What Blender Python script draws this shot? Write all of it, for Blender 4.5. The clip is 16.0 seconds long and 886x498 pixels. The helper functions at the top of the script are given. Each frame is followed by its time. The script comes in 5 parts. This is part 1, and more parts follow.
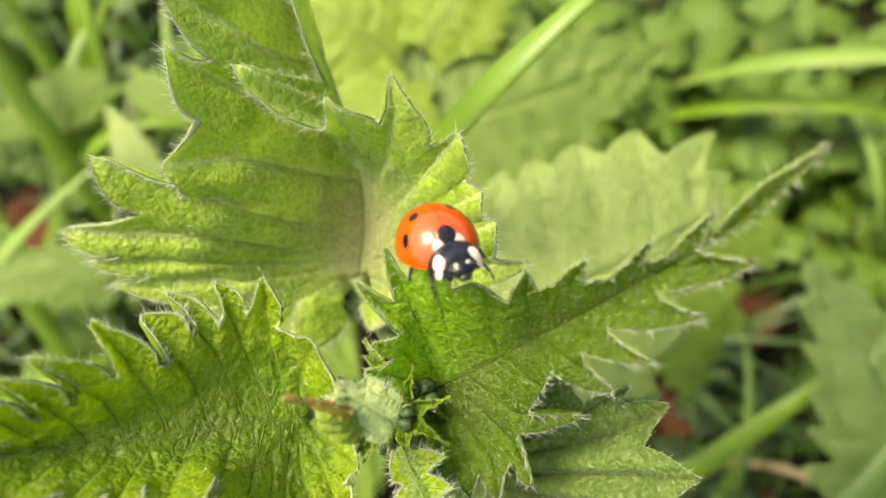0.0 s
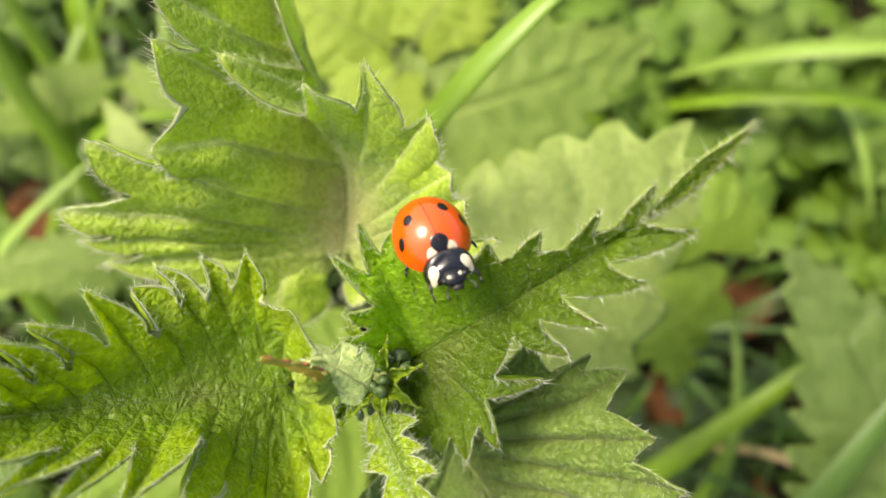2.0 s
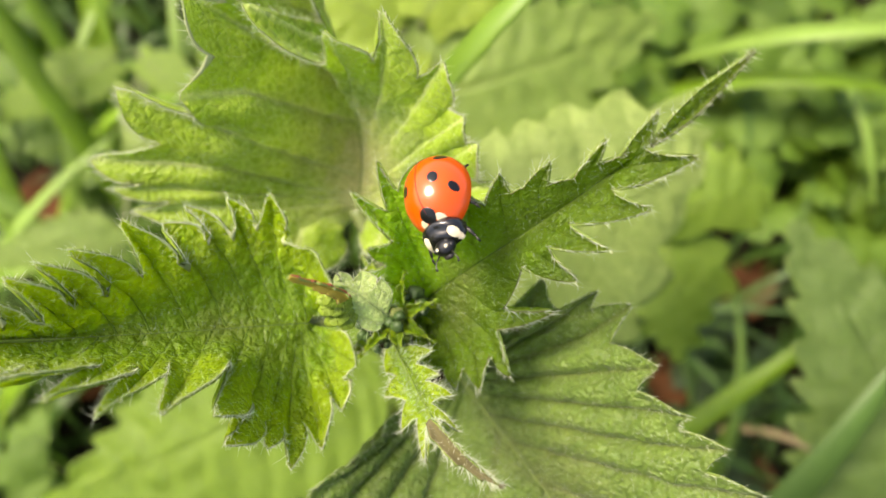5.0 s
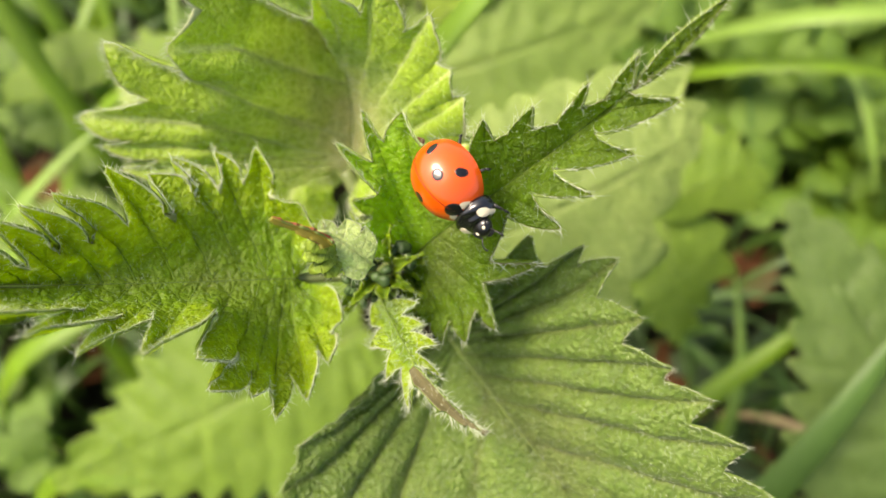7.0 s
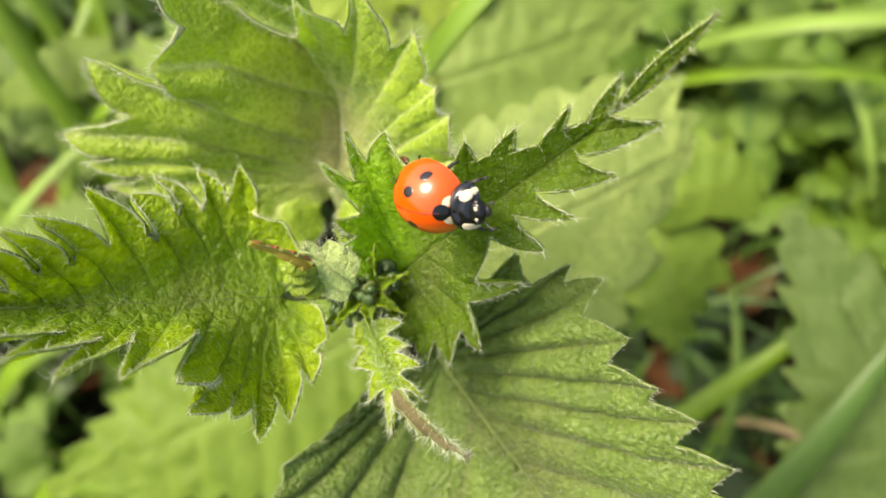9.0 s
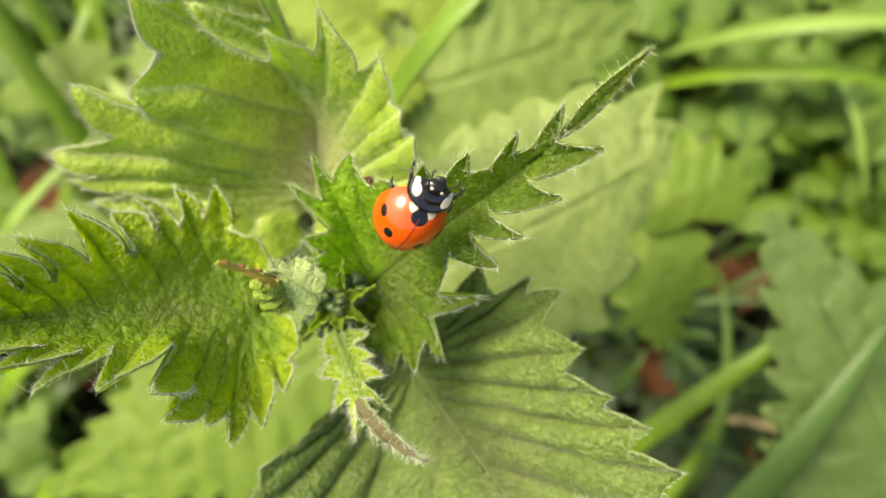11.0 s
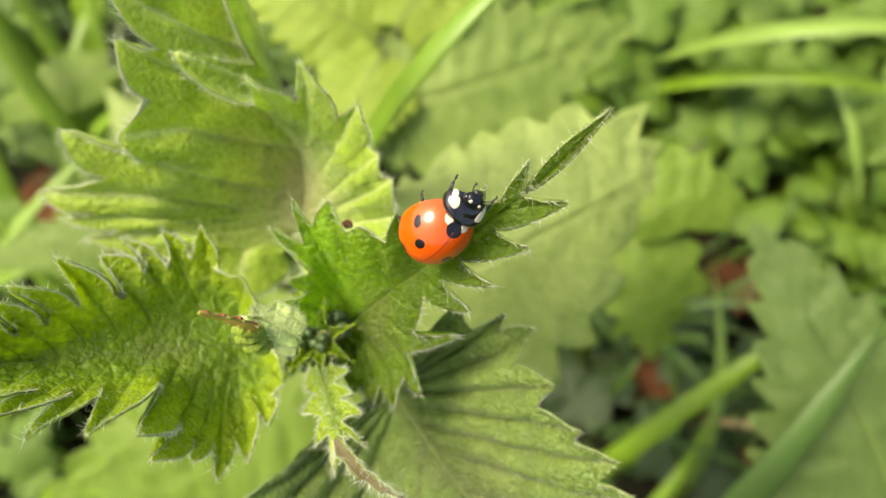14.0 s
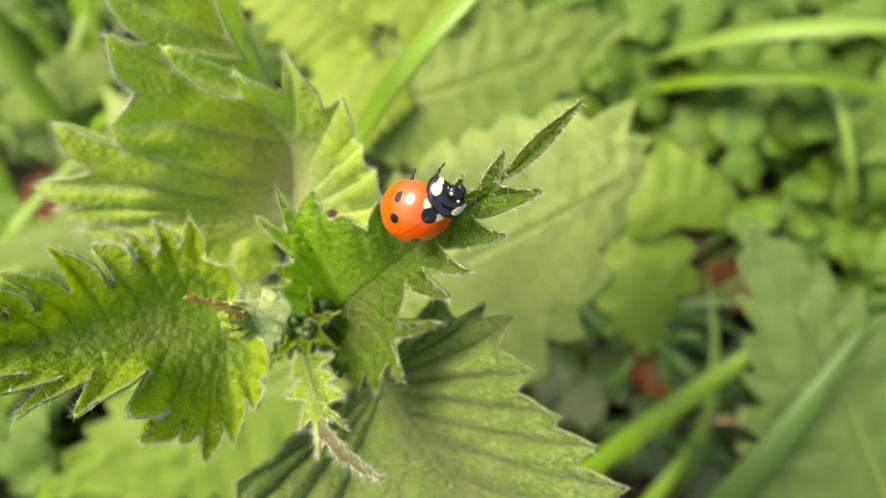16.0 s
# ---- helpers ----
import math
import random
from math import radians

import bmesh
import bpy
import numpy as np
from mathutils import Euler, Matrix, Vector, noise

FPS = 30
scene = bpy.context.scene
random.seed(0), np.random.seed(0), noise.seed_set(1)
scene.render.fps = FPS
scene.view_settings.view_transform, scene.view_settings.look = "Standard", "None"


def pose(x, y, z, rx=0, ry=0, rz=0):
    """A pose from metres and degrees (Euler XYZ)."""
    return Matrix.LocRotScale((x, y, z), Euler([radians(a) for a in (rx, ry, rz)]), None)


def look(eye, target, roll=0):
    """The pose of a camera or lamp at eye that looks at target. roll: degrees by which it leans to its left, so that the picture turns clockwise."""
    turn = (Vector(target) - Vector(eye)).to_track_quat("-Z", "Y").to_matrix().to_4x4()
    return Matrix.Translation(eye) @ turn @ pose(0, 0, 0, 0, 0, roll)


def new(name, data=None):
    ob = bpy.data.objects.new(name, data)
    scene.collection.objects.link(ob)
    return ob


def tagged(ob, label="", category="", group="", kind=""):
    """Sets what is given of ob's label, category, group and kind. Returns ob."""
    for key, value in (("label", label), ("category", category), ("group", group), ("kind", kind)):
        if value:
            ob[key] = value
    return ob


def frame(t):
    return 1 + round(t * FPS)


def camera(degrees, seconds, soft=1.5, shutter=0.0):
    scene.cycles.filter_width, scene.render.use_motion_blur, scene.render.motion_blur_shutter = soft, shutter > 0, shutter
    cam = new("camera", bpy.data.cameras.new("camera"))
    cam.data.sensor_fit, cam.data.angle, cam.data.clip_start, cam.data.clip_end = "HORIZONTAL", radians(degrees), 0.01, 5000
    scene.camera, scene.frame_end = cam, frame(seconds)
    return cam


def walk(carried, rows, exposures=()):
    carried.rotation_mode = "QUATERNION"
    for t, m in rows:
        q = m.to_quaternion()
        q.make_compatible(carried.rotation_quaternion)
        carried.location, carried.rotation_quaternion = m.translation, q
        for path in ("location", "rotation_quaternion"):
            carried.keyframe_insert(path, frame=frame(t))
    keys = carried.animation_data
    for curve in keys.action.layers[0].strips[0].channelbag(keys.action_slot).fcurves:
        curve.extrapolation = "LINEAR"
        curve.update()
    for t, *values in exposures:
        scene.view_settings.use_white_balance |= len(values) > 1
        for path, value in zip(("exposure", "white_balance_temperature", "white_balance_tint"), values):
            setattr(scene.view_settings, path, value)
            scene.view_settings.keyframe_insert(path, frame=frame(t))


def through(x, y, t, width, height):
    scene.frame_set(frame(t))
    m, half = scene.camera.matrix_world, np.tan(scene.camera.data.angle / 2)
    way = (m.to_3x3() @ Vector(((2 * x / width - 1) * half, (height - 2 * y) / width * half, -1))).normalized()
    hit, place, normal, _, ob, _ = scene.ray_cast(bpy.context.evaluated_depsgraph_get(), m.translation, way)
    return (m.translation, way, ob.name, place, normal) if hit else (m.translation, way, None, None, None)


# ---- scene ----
cam = camera(69.0, 16.0)
# seconds; eye in metres; turn in degrees (Euler XYZ)
PATH = [
    (0.0, -0.0, 0.0, 0.27, 25.0, -0.0, -0.0),
    (0.5, -0.00031, 0.00083, 0.27088, 24.876, -0.046, 0.18),
    (1.0, 0.00139, 1e-05, 0.27194, 24.689, 0.123, 0.023),
    (1.5, 0.00155, -0.00226, 0.27247, 24.638, -0.014, 0.23),
    (2.0, 0.00239, -0.00273, 0.27233, 24.56, 0.18, -0.132),
    (2.5, 0.00304, -0.00309, 0.27223, 24.325, 0.418, -0.191),
    (3.0, 0.00185, -0.00255, 0.27281, 24.164, 0.409, -0.165),
    (3.5, 0.00161, -0.00096, 0.27414, 24.046, 0.336, -0.055),
    (4.0, 0.00106, -0.00133, 0.27531, 23.991, 0.528, -0.15),
    (4.5, 0.00178, -0.00586, 0.27369, 24.069, 0.478, -0.165),
    (5.0, 0.00155, -0.00829, 0.27292, 24.189, 0.527, -0.053),
    (5.2, 0.00175, -0.0099, 0.27295, 24.171, 0.474, 0.021),
    (7.3, 0.00305, -0.01162, 0.27135, 23.748, 0.767, 0.208),
    (7.5, 0.00267, -0.0112, 0.2719, 23.868, 0.713, 0.178),
    (8.0, 0.00293, -0.01103, 0.27251, 23.86, 0.777, 0.174),
    (8.5, 0.00333, -0.01108, 0.27194, 23.827, 0.819, 0.091),
    (9.0, 0.00444, -0.01008, 0.27176, 23.898, 0.825, 0.232),
    (11.3, 0.00813, -0.0096, 0.27506, 23.593, 1.291, 0.199),
    (11.5, 0.00785, -0.00941, 0.27485, 23.605, 1.328, 0.098),
    (12.0, 0.00816, -0.00968, 0.27505, 23.669, 1.353, 0.206),
    (12.5, 0.00857, -0.00793, 0.275, 23.46, 1.359, 0.235),
    (13.0, 0.00862, -0.00744, 0.27689, 23.279, 1.474, 0.219),
    (13.5, 0.0084, -0.00629, 0.27787, 23.078, 1.549, 0.209),
    (14.0, 0.01055, -0.00667, 0.27855, 23.045, 1.588, 0.122),
    (14.5, 0.01054, -0.00737, 0.2795, 23.045, 1.577, 0.27),
    (15.0, 0.01204, -0.00842, 0.2803, 23.065, 1.645, 0.042),
    (15.5, 0.01239, -0.01001, 0.2806, 23.212, 1.707, -0.034),
    (16.0, 0.0123, -0.00833, 0.27938, 23.189, 1.639, 0.149),
]
walk(cam, [(t, pose(*p)) for t, *p in PATH], exposures=[(0.0, 1.11, 7000, 12), (16.0, 1.11, 7000, 12)])
cam.data.dof.use_dof = True
cam.data.dof.focus_distance = 0.0497
cam.data.dof.aperture_fstop = 21.0

# ---- world, sun ----
SUN_DIR = Vector((-0.54, 0.06, 0.84)).normalized()
world = bpy.data.worlds.new("world")
scene.world = world
world.use_nodes = True
wn = world.node_tree
sky = wn.nodes.new("ShaderNodeTexSky")
sky.sky_type, sky.sun_disc = "NISHITA", False
sky.sun_elevation = math.asin(SUN_DIR.z)
sky.sun_rotation = math.atan2(SUN_DIR.x, SUN_DIR.y)
sky.air_density, sky.dust_density, sky.ozone_density = 1.0, 5.0, 0.5
wn.nodes["Background"].inputs["Strength"].default_value = 0.15
wn.links.new(sky.outputs[0], wn.nodes["Background"].inputs["Color"])
sun = new("sun", bpy.data.lights.new("sun", "SUN"))
sun.data.energy, sun.data.angle, sun.data.color = 3.2, radians(24.0), (1.0, 0.91, 0.79)
sun.matrix_world = look(SUN_DIR * 3.0, (0, 0, 0))

# ---- the nettle's own space: millimetres across, up the slope, and towards its top ----
MM = 0.001
PLANT = Matrix.Translation((0.0, 0.02409, 0.21834)) @ pose(0, 0, 0, 25.0, 0, 0)


def V(*p):
    return Vector(p)


# ---- materials ----
def nodes_of(name):
    m = bpy.data.materials.new(name)
    m.use_nodes = True
    nt = m.node_tree
    nt.nodes.clear()

    def add(kind, **inputs):
        n = nt.nodes.new(kind)
        for k, v in inputs.items():
            key = k.replace("_", " ")
            if hasattr(v, "is_output"):
                nt.links.new(v, n.inputs[key])
            else:
                n.inputs[key].default_value = v
        return n
    return m, nt, add


def ramp(nt, fac, stops):
    n = nt.nodes.new("ShaderNodeValToRGB")
    el = n.color_ramp.elements
    el[0].position, el[0].color = stops[0][0], (*stops[0][1], 1)
    el[1].position, el[1].color = stops[1][0], (*stops[1][1], 1)
    for p, c in stops[2:]:
        e = el.new(p)
        e.color = (*c, 1)
    nt.links.new(fac, n.inputs["Fac"])
    return n.outputs["Color"]


def mixc(nt, fac, a, b, mode="MIX"):
    n = nt.nodes.new("ShaderNodeMix")
    n.data_type, n.blend_type = "RGBA", mode
    for sock, v in ((n.inputs["Factor"], fac), (n.inputs["A"], a), (n.inputs["B"], b)):
        if hasattr(v, "is_output"):
            nt.links.new(v, sock)
        elif isinstance(v, tuple):
            sock.default_value = (*v, 1)
        else:
            sock.default_value = v
    return n.outputs["Result"]


def maths(nt, op, a, b=None, c=None):
    n = nt.nodes.new("ShaderNodeMath")
    n.operation = op
    for i, v in enumerate((a, b, c)):
        if v is None:
            continue
        if hasattr(v, "is_output"):
            nt.links.new(v, n.inputs[i])
        else:
            n.inputs[i].default_value = v
    return n.outputs[0]


def leaf_material(name, dark, light, vein, purple, scale=1.0, through=0.38, rough=0.42, relief=1.0, glow=(0.50, 0.66, 0.07), down=0.0, cell=950.0, young=None, line=0.6, slim=0.45, tint=(0.18, 0.12, 0.085), rim=None, mesh=0.25, bloom=0.46):
    """Nettle leaf: cells between fine veins, side veins along the leaf's own grid, blotches, translucent."""
    m, nt, add = nodes_of(name)
    co = add("ShaderNodeTexCoord")
    uv = add("ShaderNodeSeparateXYZ", Vector=co.outputs["UV"])
    cells = add("ShaderNodeTexVoronoi", Vector=co.outputs["Object"], Scale=1050.0 * scale)
    cells.feature = "DISTANCE_TO_EDGE"
    fine = add("ShaderNodeTexVoronoi", Vector=co.outputs["Object"], Scale=2300.0 * scale)
    fine.feature = "SMOOTH_F1"
    big = add("ShaderNodeTexNoise", Vector=co.outputs["Object"], Scale=130.0 * scale, Detail=4.0)
    grain = add("ShaderNodeTexNoise", Vector=co.outputs["Object"], Scale=2600.0 * scale, Detail=3.0)
    net = add("ShaderNodeMapRange", Value=cells.outputs["Distance"], From_Min=0.0, From_Max=0.22)
    # side veins: ridges of the saw along u
    saw = maths(nt, "ABSOLUTE", maths(nt, "SUBTRACT", maths(nt, "FRACT", uv.outputs["X"]), 0.5))
    side = add("ShaderNodeMapRange", Value=saw, From_Min=slim, From_Max=0.495)
    rib = add("ShaderNodeMapRange", Value=uv.outputs["Y"], From_Min=0.05, From_Max=0.015)
    veins = maths(nt, "MAXIMUM", maths(nt, "MULTIPLY", side.outputs[0], 0.7), maths(nt, "MULTIPLY", rib.outputs[0], 0.15))
    base = mixc(nt, ramp(nt, big.outputs["Fac"], [(0.22, (0, 0, 0)), (0.78, (1, 1, 1))]), dark, light)
    base = mixc(nt, maths(nt, "MULTIPLY", maths(nt, "SUBTRACT", 1.0, net.outputs[0]), mesh), base, vein)
    # young: one half's base, its own paler green plus painted light from behind
    if young:
        base_part = add("ShaderNodeMapRange", Value=uv.outputs["X"], From_Min=7.0, From_Max=4.5)
        base = mixc(nt, maths(nt, "MULTIPLY", base_part.outputs[0], 0.8), base, young)
    if rim:
        out = add("ShaderNodeMapRange", Value=uv.outputs["Y"], From_Min=0.52, From_Max=0.72)
        base = mixc(nt, maths(nt, "MULTIPLY", out.outputs[0], 0.75), base, rim)
    base = mixc(nt, maths(nt, "MULTIPLY", veins, line), base, vein)
    blot = add("ShaderNodeTexNoise", Vector=co.outputs["Object"], Scale=90.0 * scale, Detail=3.0)
    near = add("ShaderNodeMapRange", Value=uv.outputs["Y"], From_Min=0.55, From_Max=0.05)
    pb = maths(nt, "MULTIPLY", ramp(nt, blot.outputs["Fac"], [(bloom, (0, 0, 0)), (bloom + 0.16, (1, 1, 1))]), near.outputs[0])
    base = mixc(nt, maths(nt, "MULTIPLY", pb, purple), base, tint)
    speck = ramp(nt, grain.outputs["Fac"], [(0.38, (0.86, 0.88, 0.80)), (0.60, (1.06, 1.05, 1.03))])
    base = mixc(nt, 1.0, base, speck, "MULTIPLY")
    lump = add("ShaderNodeTexNoise", Vector=co.outputs["Object"], Scale=1100.0 * scale, Detail=3.0)
    quilt = add("ShaderNodeTexVoronoi", Vector=co.outputs["Object"], Scale=1050.0 * scale)
    quilt.feature = "SMOOTH_F1"
    hgt = maths(nt, "ADD", maths(nt, "MULTIPLY", net.outputs[0], 0.9 * mesh), maths(nt, "MULTIPLY", fine.outputs["Distance"], -0.9))
    bend = mixc(nt, 0.004, co.outputs["Object"], lump.outputs["Color"])
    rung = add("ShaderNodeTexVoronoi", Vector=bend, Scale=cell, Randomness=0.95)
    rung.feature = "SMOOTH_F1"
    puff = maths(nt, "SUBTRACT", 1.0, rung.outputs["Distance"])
    # shade of the hollows between puckers, painted into the colour; tops are brighter
    pucker_shade = ramp(nt, puff, [(0.25, (0.74, 0.78, 0.68)), (0.68, (1.12, 1.10, 1.07))])
    base = mixc(nt, 1.0, base, pucker_shade, "MULTIPLY")
    hgt = maths(nt, "ADD", hgt, maths(nt, "MULTIPLY", puff, 1.1))
    hgt = maths(nt, "ADD", hgt, maths(nt, "MULTIPLY", lump.outputs["Fac"], 0.4))
    hgt = maths(nt, "SUBTRACT", hgt, maths(nt, "MULTIPLY", quilt.outputs["Distance"], 0.45))
    hgt = maths(nt, "SUBTRACT", hgt, maths(nt, "MULTIPLY", veins, 0.5))
    bump = add("ShaderNodeBump", Height=hgt, Strength=0.75 * relief, Distance=0.0004)
    p = add("ShaderNodeBsdfPrincipled", Base_Color=base, Roughness=rough, Normal=bump.outputs[0])
    p.inputs["Specular IOR Level"].default_value = 0.35
    p.inputs["Sheen Weight"].default_value = down
    p.inputs["Sheen Roughness"].default_value = 0.45
    p.inputs["Sheen Tint"].default_value = (0.92, 1.0, 0.80, 1.0)
    lit = mixc(nt, 0.5, mixc(nt, 1.0, base, (2.2, 2.2, 2.2), "MULTIPLY"), glow)
    tr = add("ShaderNodeBsdfTranslucent", Color=lit, Normal=bump.outputs[0])
    mx = add("ShaderNodeMixShader", Fac=through)
    nt.links.new(p.outputs[0], mx.inputs[1])
    nt.links.new(tr.outputs[0], mx.inputs[2])
    out = add("ShaderNodeOutputMaterial", Surface=mx.outputs[0])
    return m


def plain(name, col, rough=0.5, spec=0.5, coat=0.0, var=0.15, scale=600.0, bump=0.0, through=0.0, coat_rough=0.09):
    m, nt, add = nodes_of(name)
    co = add("ShaderNodeTexCoord")
    nz = add("ShaderNodeTexNoise", Vector=co.outputs["Object"], Scale=scale, Detail=4.0)
    base = mixc(nt, nz.outputs["Fac"], tuple(c * (1 - var) for c in col), tuple(min(1, c * (1 + var)) for c in col))
    p = add("ShaderNodeBsdfPrincipled", Base_Color=base, Roughness=rough)
    p.inputs["Specular IOR Level"].default_value = spec
    p.inputs["Coat Weight"].default_value = coat
    p.inputs["Coat Roughness"].default_value = coat_rough
    if bump:
        b = add("ShaderNodeBump", Height=nz.outputs["Fac"], Strength=bump, Distance=0.0003)
        nt.links.new(b.outputs[0], p.inputs["Normal"])
    sh = p.outputs[0]
    if through:
        tr = add("ShaderNodeBsdfTranslucent", Color=base)
        mx = add("ShaderNodeMixShader", Fac=through)
        nt.links.new(sh, mx.inputs[1])
        nt.links.new(tr.outputs[0], mx.inputs[2])
        sh = mx.outputs[0]
    add("ShaderNodeOutputMaterial", Surface=sh)
    return m


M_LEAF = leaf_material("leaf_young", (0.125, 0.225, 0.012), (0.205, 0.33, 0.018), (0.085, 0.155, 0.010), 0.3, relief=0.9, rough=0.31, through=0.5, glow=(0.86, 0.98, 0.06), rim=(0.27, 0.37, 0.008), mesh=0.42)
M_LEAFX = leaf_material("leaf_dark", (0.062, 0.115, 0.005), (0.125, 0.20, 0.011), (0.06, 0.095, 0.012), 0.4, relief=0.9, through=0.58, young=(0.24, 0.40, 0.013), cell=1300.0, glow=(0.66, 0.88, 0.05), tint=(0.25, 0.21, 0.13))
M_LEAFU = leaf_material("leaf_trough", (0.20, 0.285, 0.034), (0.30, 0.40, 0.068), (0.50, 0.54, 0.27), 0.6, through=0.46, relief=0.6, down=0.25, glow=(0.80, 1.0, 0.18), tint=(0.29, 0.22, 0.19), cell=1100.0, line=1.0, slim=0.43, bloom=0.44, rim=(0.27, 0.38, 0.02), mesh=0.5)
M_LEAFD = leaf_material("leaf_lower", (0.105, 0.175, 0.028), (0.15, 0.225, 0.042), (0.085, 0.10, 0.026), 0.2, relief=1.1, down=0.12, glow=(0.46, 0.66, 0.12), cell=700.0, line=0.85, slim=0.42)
M_LEAFB = leaf_material("leaf_far", (0.145, 0.23, 0.042), (0.19, 0.275, 0.055), (0.27, 0.35, 0.10), 0.0, scale=0.6, line=0.3)
M_LEAFR = leaf_material("leaf_far_dull", (0.090, 0.150, 0.034), (0.110, 0.172, 0.041), (0.10, 0.15, 0.04), 0.0, scale=0.6, line=0.3)
M_LEAFM = leaf_material("leaf_mid", (0.12, 0.205, 0.018), (0.165, 0.26, 0.028), (0.25, 0.35, 0.06), 0.0, scale=0.6, line=0.3)
M_LEAFC = leaf_material("leaf_pale", (0.215, 0.295, 0.078), (0.28, 0.365, 0.102), (0.34, 0.42, 0.14), 0.0, scale=0.6, line=0.4)
M_RIM = plain("leaf_edge", (0.20, 0.28, 0.05), 0.7, through=0.4)
M_RIB = plain("midrib", (0.22, 0.30, 0.055), 0.5, var=0.25, scale=700, bump=0.3, through=0.4)
M_DOWN = plain("downy_margin", (0.55, 0.60, 0.34), 0.85, 0.15, var=0.25, scale=2200, bump=0.4, through=0.5)
M_BROWN = plain("purple_tip", (0.13, 0.115, 0.045), 0.6, var=0.45, scale=900, bump=0.5, through=0.2)
M_TIP = plain("young_tip", (0.42, 0.34, 0.04), 0.5, var=0.35, scale=900, bump=0.4, through=0.3)
M_VEIN = plain("leaf_vein", (0.44, 0.52, 0.20), 0.6, 0.2, var=0.2, scale=900, through=0.4)
M_VEIN_DARK = plain("leaf_vein_green", (0.17, 0.27, 0.02), 0.5, 0.25, var=0.2, scale=900, through=0.4)
M_VEIN_DEEP = plain("leaf_vein_dark", (0.10, 0.165, 0.012), 0.45, 0.3, var=0.25, scale=900, through=0.4)
M_HAIR = plain("hair", (0.76, 0.80, 0.60), 0.4, through=0.35)
M_STEM = plain("stem", (0.12, 0.15, 0.045), 0.5, var=0.35, scale=300, bump=0.4)
M_PALE = leaf_material("leaf_downy", (0.38, 0.49, 0.16), (0.48, 0.58, 0.24), (0.50, 0.56, 0.27), 0.1, scale=1.5, relief=0.45, down=0.3)
M_BUD = plain("bud", (0.05, 0.095, 0.022), 0.5, var=0.4, scale=700, bump=0.5, through=0.2)
M_LEAFY = leaf_material("leaf_yellow", (0.22, 0.32, 0.028), (0.27, 0.37, 0.045), (0.30, 0.38, 0.07), 0.0, scale=0.6, line=0.3)
M_DEAD_BUD = plain("dry_bud", (0.24, 0.07, 0.02), 0.7, var=0.6, scale=2500, bump=1.0)
M_RED = plain("bud_red", (0.40, 0.11, 0.05), 0.5, var=0.4, scale=500, through=0.3)


# ---- builders ----
def link_mesh(name, verts, faces, material, parent, label="", smooth=True, uvs=None, kind=""):
    me = bpy.data.meshes.new(name)
    me.from_pydata(verts, [], faces)
    for mt in (material if isinstance(material, (list, tuple)) else [material]):
        me.materials.append(mt)
    if smooth:
        me.polygons.foreach_set("use_smooth", [True] * len(me.polygons))
    if uvs is not None:
        lay = me.uv_layers.new(name="grid")
        idx = np.empty(len(me.loops), dtype=np.int32)
        me.loops.foreach_get("vertex_index", idx)
        lay.data.foreach_set("uv", np.asarray(uvs, dtype=np.float32)[idx].ravel())
    me.update()
    ob = new(name, me)
    if parent is not None:
        ob.parent = parent
    return tagged(ob, label=label, kind=kind)


def part(name, bm, material, parent, label="", smooth=True):
    me = bpy.data.meshes.new(name)
    bm.to_mesh(me)
    bm.free()
    me.materials.append(material)
    if smooth:
        me.polygons.foreach_set("use_smooth", [True] * len(me.polygons))
    ob = new(name, me)
    ob.parent = parent
    return tagged(ob, label=label)


def bez(P, t):
    a = 1 - t
    return P[0] * a ** 3 + P[1] * (3 * a * a * t) + P[2] * (3 * a * t * t) + P[3] * t ** 3


def bez_d(P, t):
    a = 1 - t
    return ((P[1] - P[0]) * (3 * a * a) + (P[2] - P[1]) * (6 * a * t) + (P[3] - P[2]) * (3 * t * t)).normalized()


def smooth_step(a, b, x):
    t = max(0.0, min(1.0, (x - a) / (b - a)))
    return t * t * (3 - 2 * t)


def tube(pts, radii, sides=8):
    """Verts and faces of a round tube along points."""
    verts, faces = [], []
    n = len(pts)
    for i, p in enumerate(pts):
        d = (pts[min(i + 1, n - 1)] - pts[max(i - 1, 0)]).normalized()
        a = d.orthogonal().normalized()
        b = d.cross(a)
        for k in range(sides):
            w = 2 * math.pi * k / sides
            verts.append(p + (a * math.cos(w) + b * math.sin(w)) * radii[i])
    for i in range(n - 1):
        for k in range(sides):
            k2 = (k + 1) % sides
            faces.append((i * sides + k, i * sides + k2, (i + 1) * sides + k2, (i + 1) * sides + k))
    faces.append(tuple(range(sides))[::-1])
    faces.append(tuple((n - 1) * sides + k for k in range(sides)))
    return verts, faces


def hair_mesh(roots, rng, length, width):
    """Fine tapered hairs; roots are (place, direction) in metres."""
    verts, faces = [], []
    for p, d in roots:
        L = length * rng.uniform(0.45, 1.25)
        d = (d + V(rng.gauss(0, 0.32), rng.gauss(0, 0.32), rng.gauss(0, 0.32))).normalized()
        a = d.orthogonal().normalized()
        b = d.cross(a)
        bend = V(rng.gauss(0, 0.2), rng.gauss(0, 0.2), rng.gauss(0, 0.2)) * L
        i = len(verts)
        for q, w in ((p, width), (p + d * L * 0.5 + bend * 0.25, width * 0.6)):
            for k in range(3):
                ang = 2.094 * k
                verts.append(q + (a * math.cos(ang) + b * math.sin(ang)) * w)
        verts.append(p + d * L + bend)
        for k in range(3):
            k2 = (k + 1) % 3
            faces += [(i + k, i + k2, i + 3 + k2, i + 3 + k), (i + 3 + k, i + 3 + k2, i + 6)]
    return verts, faces


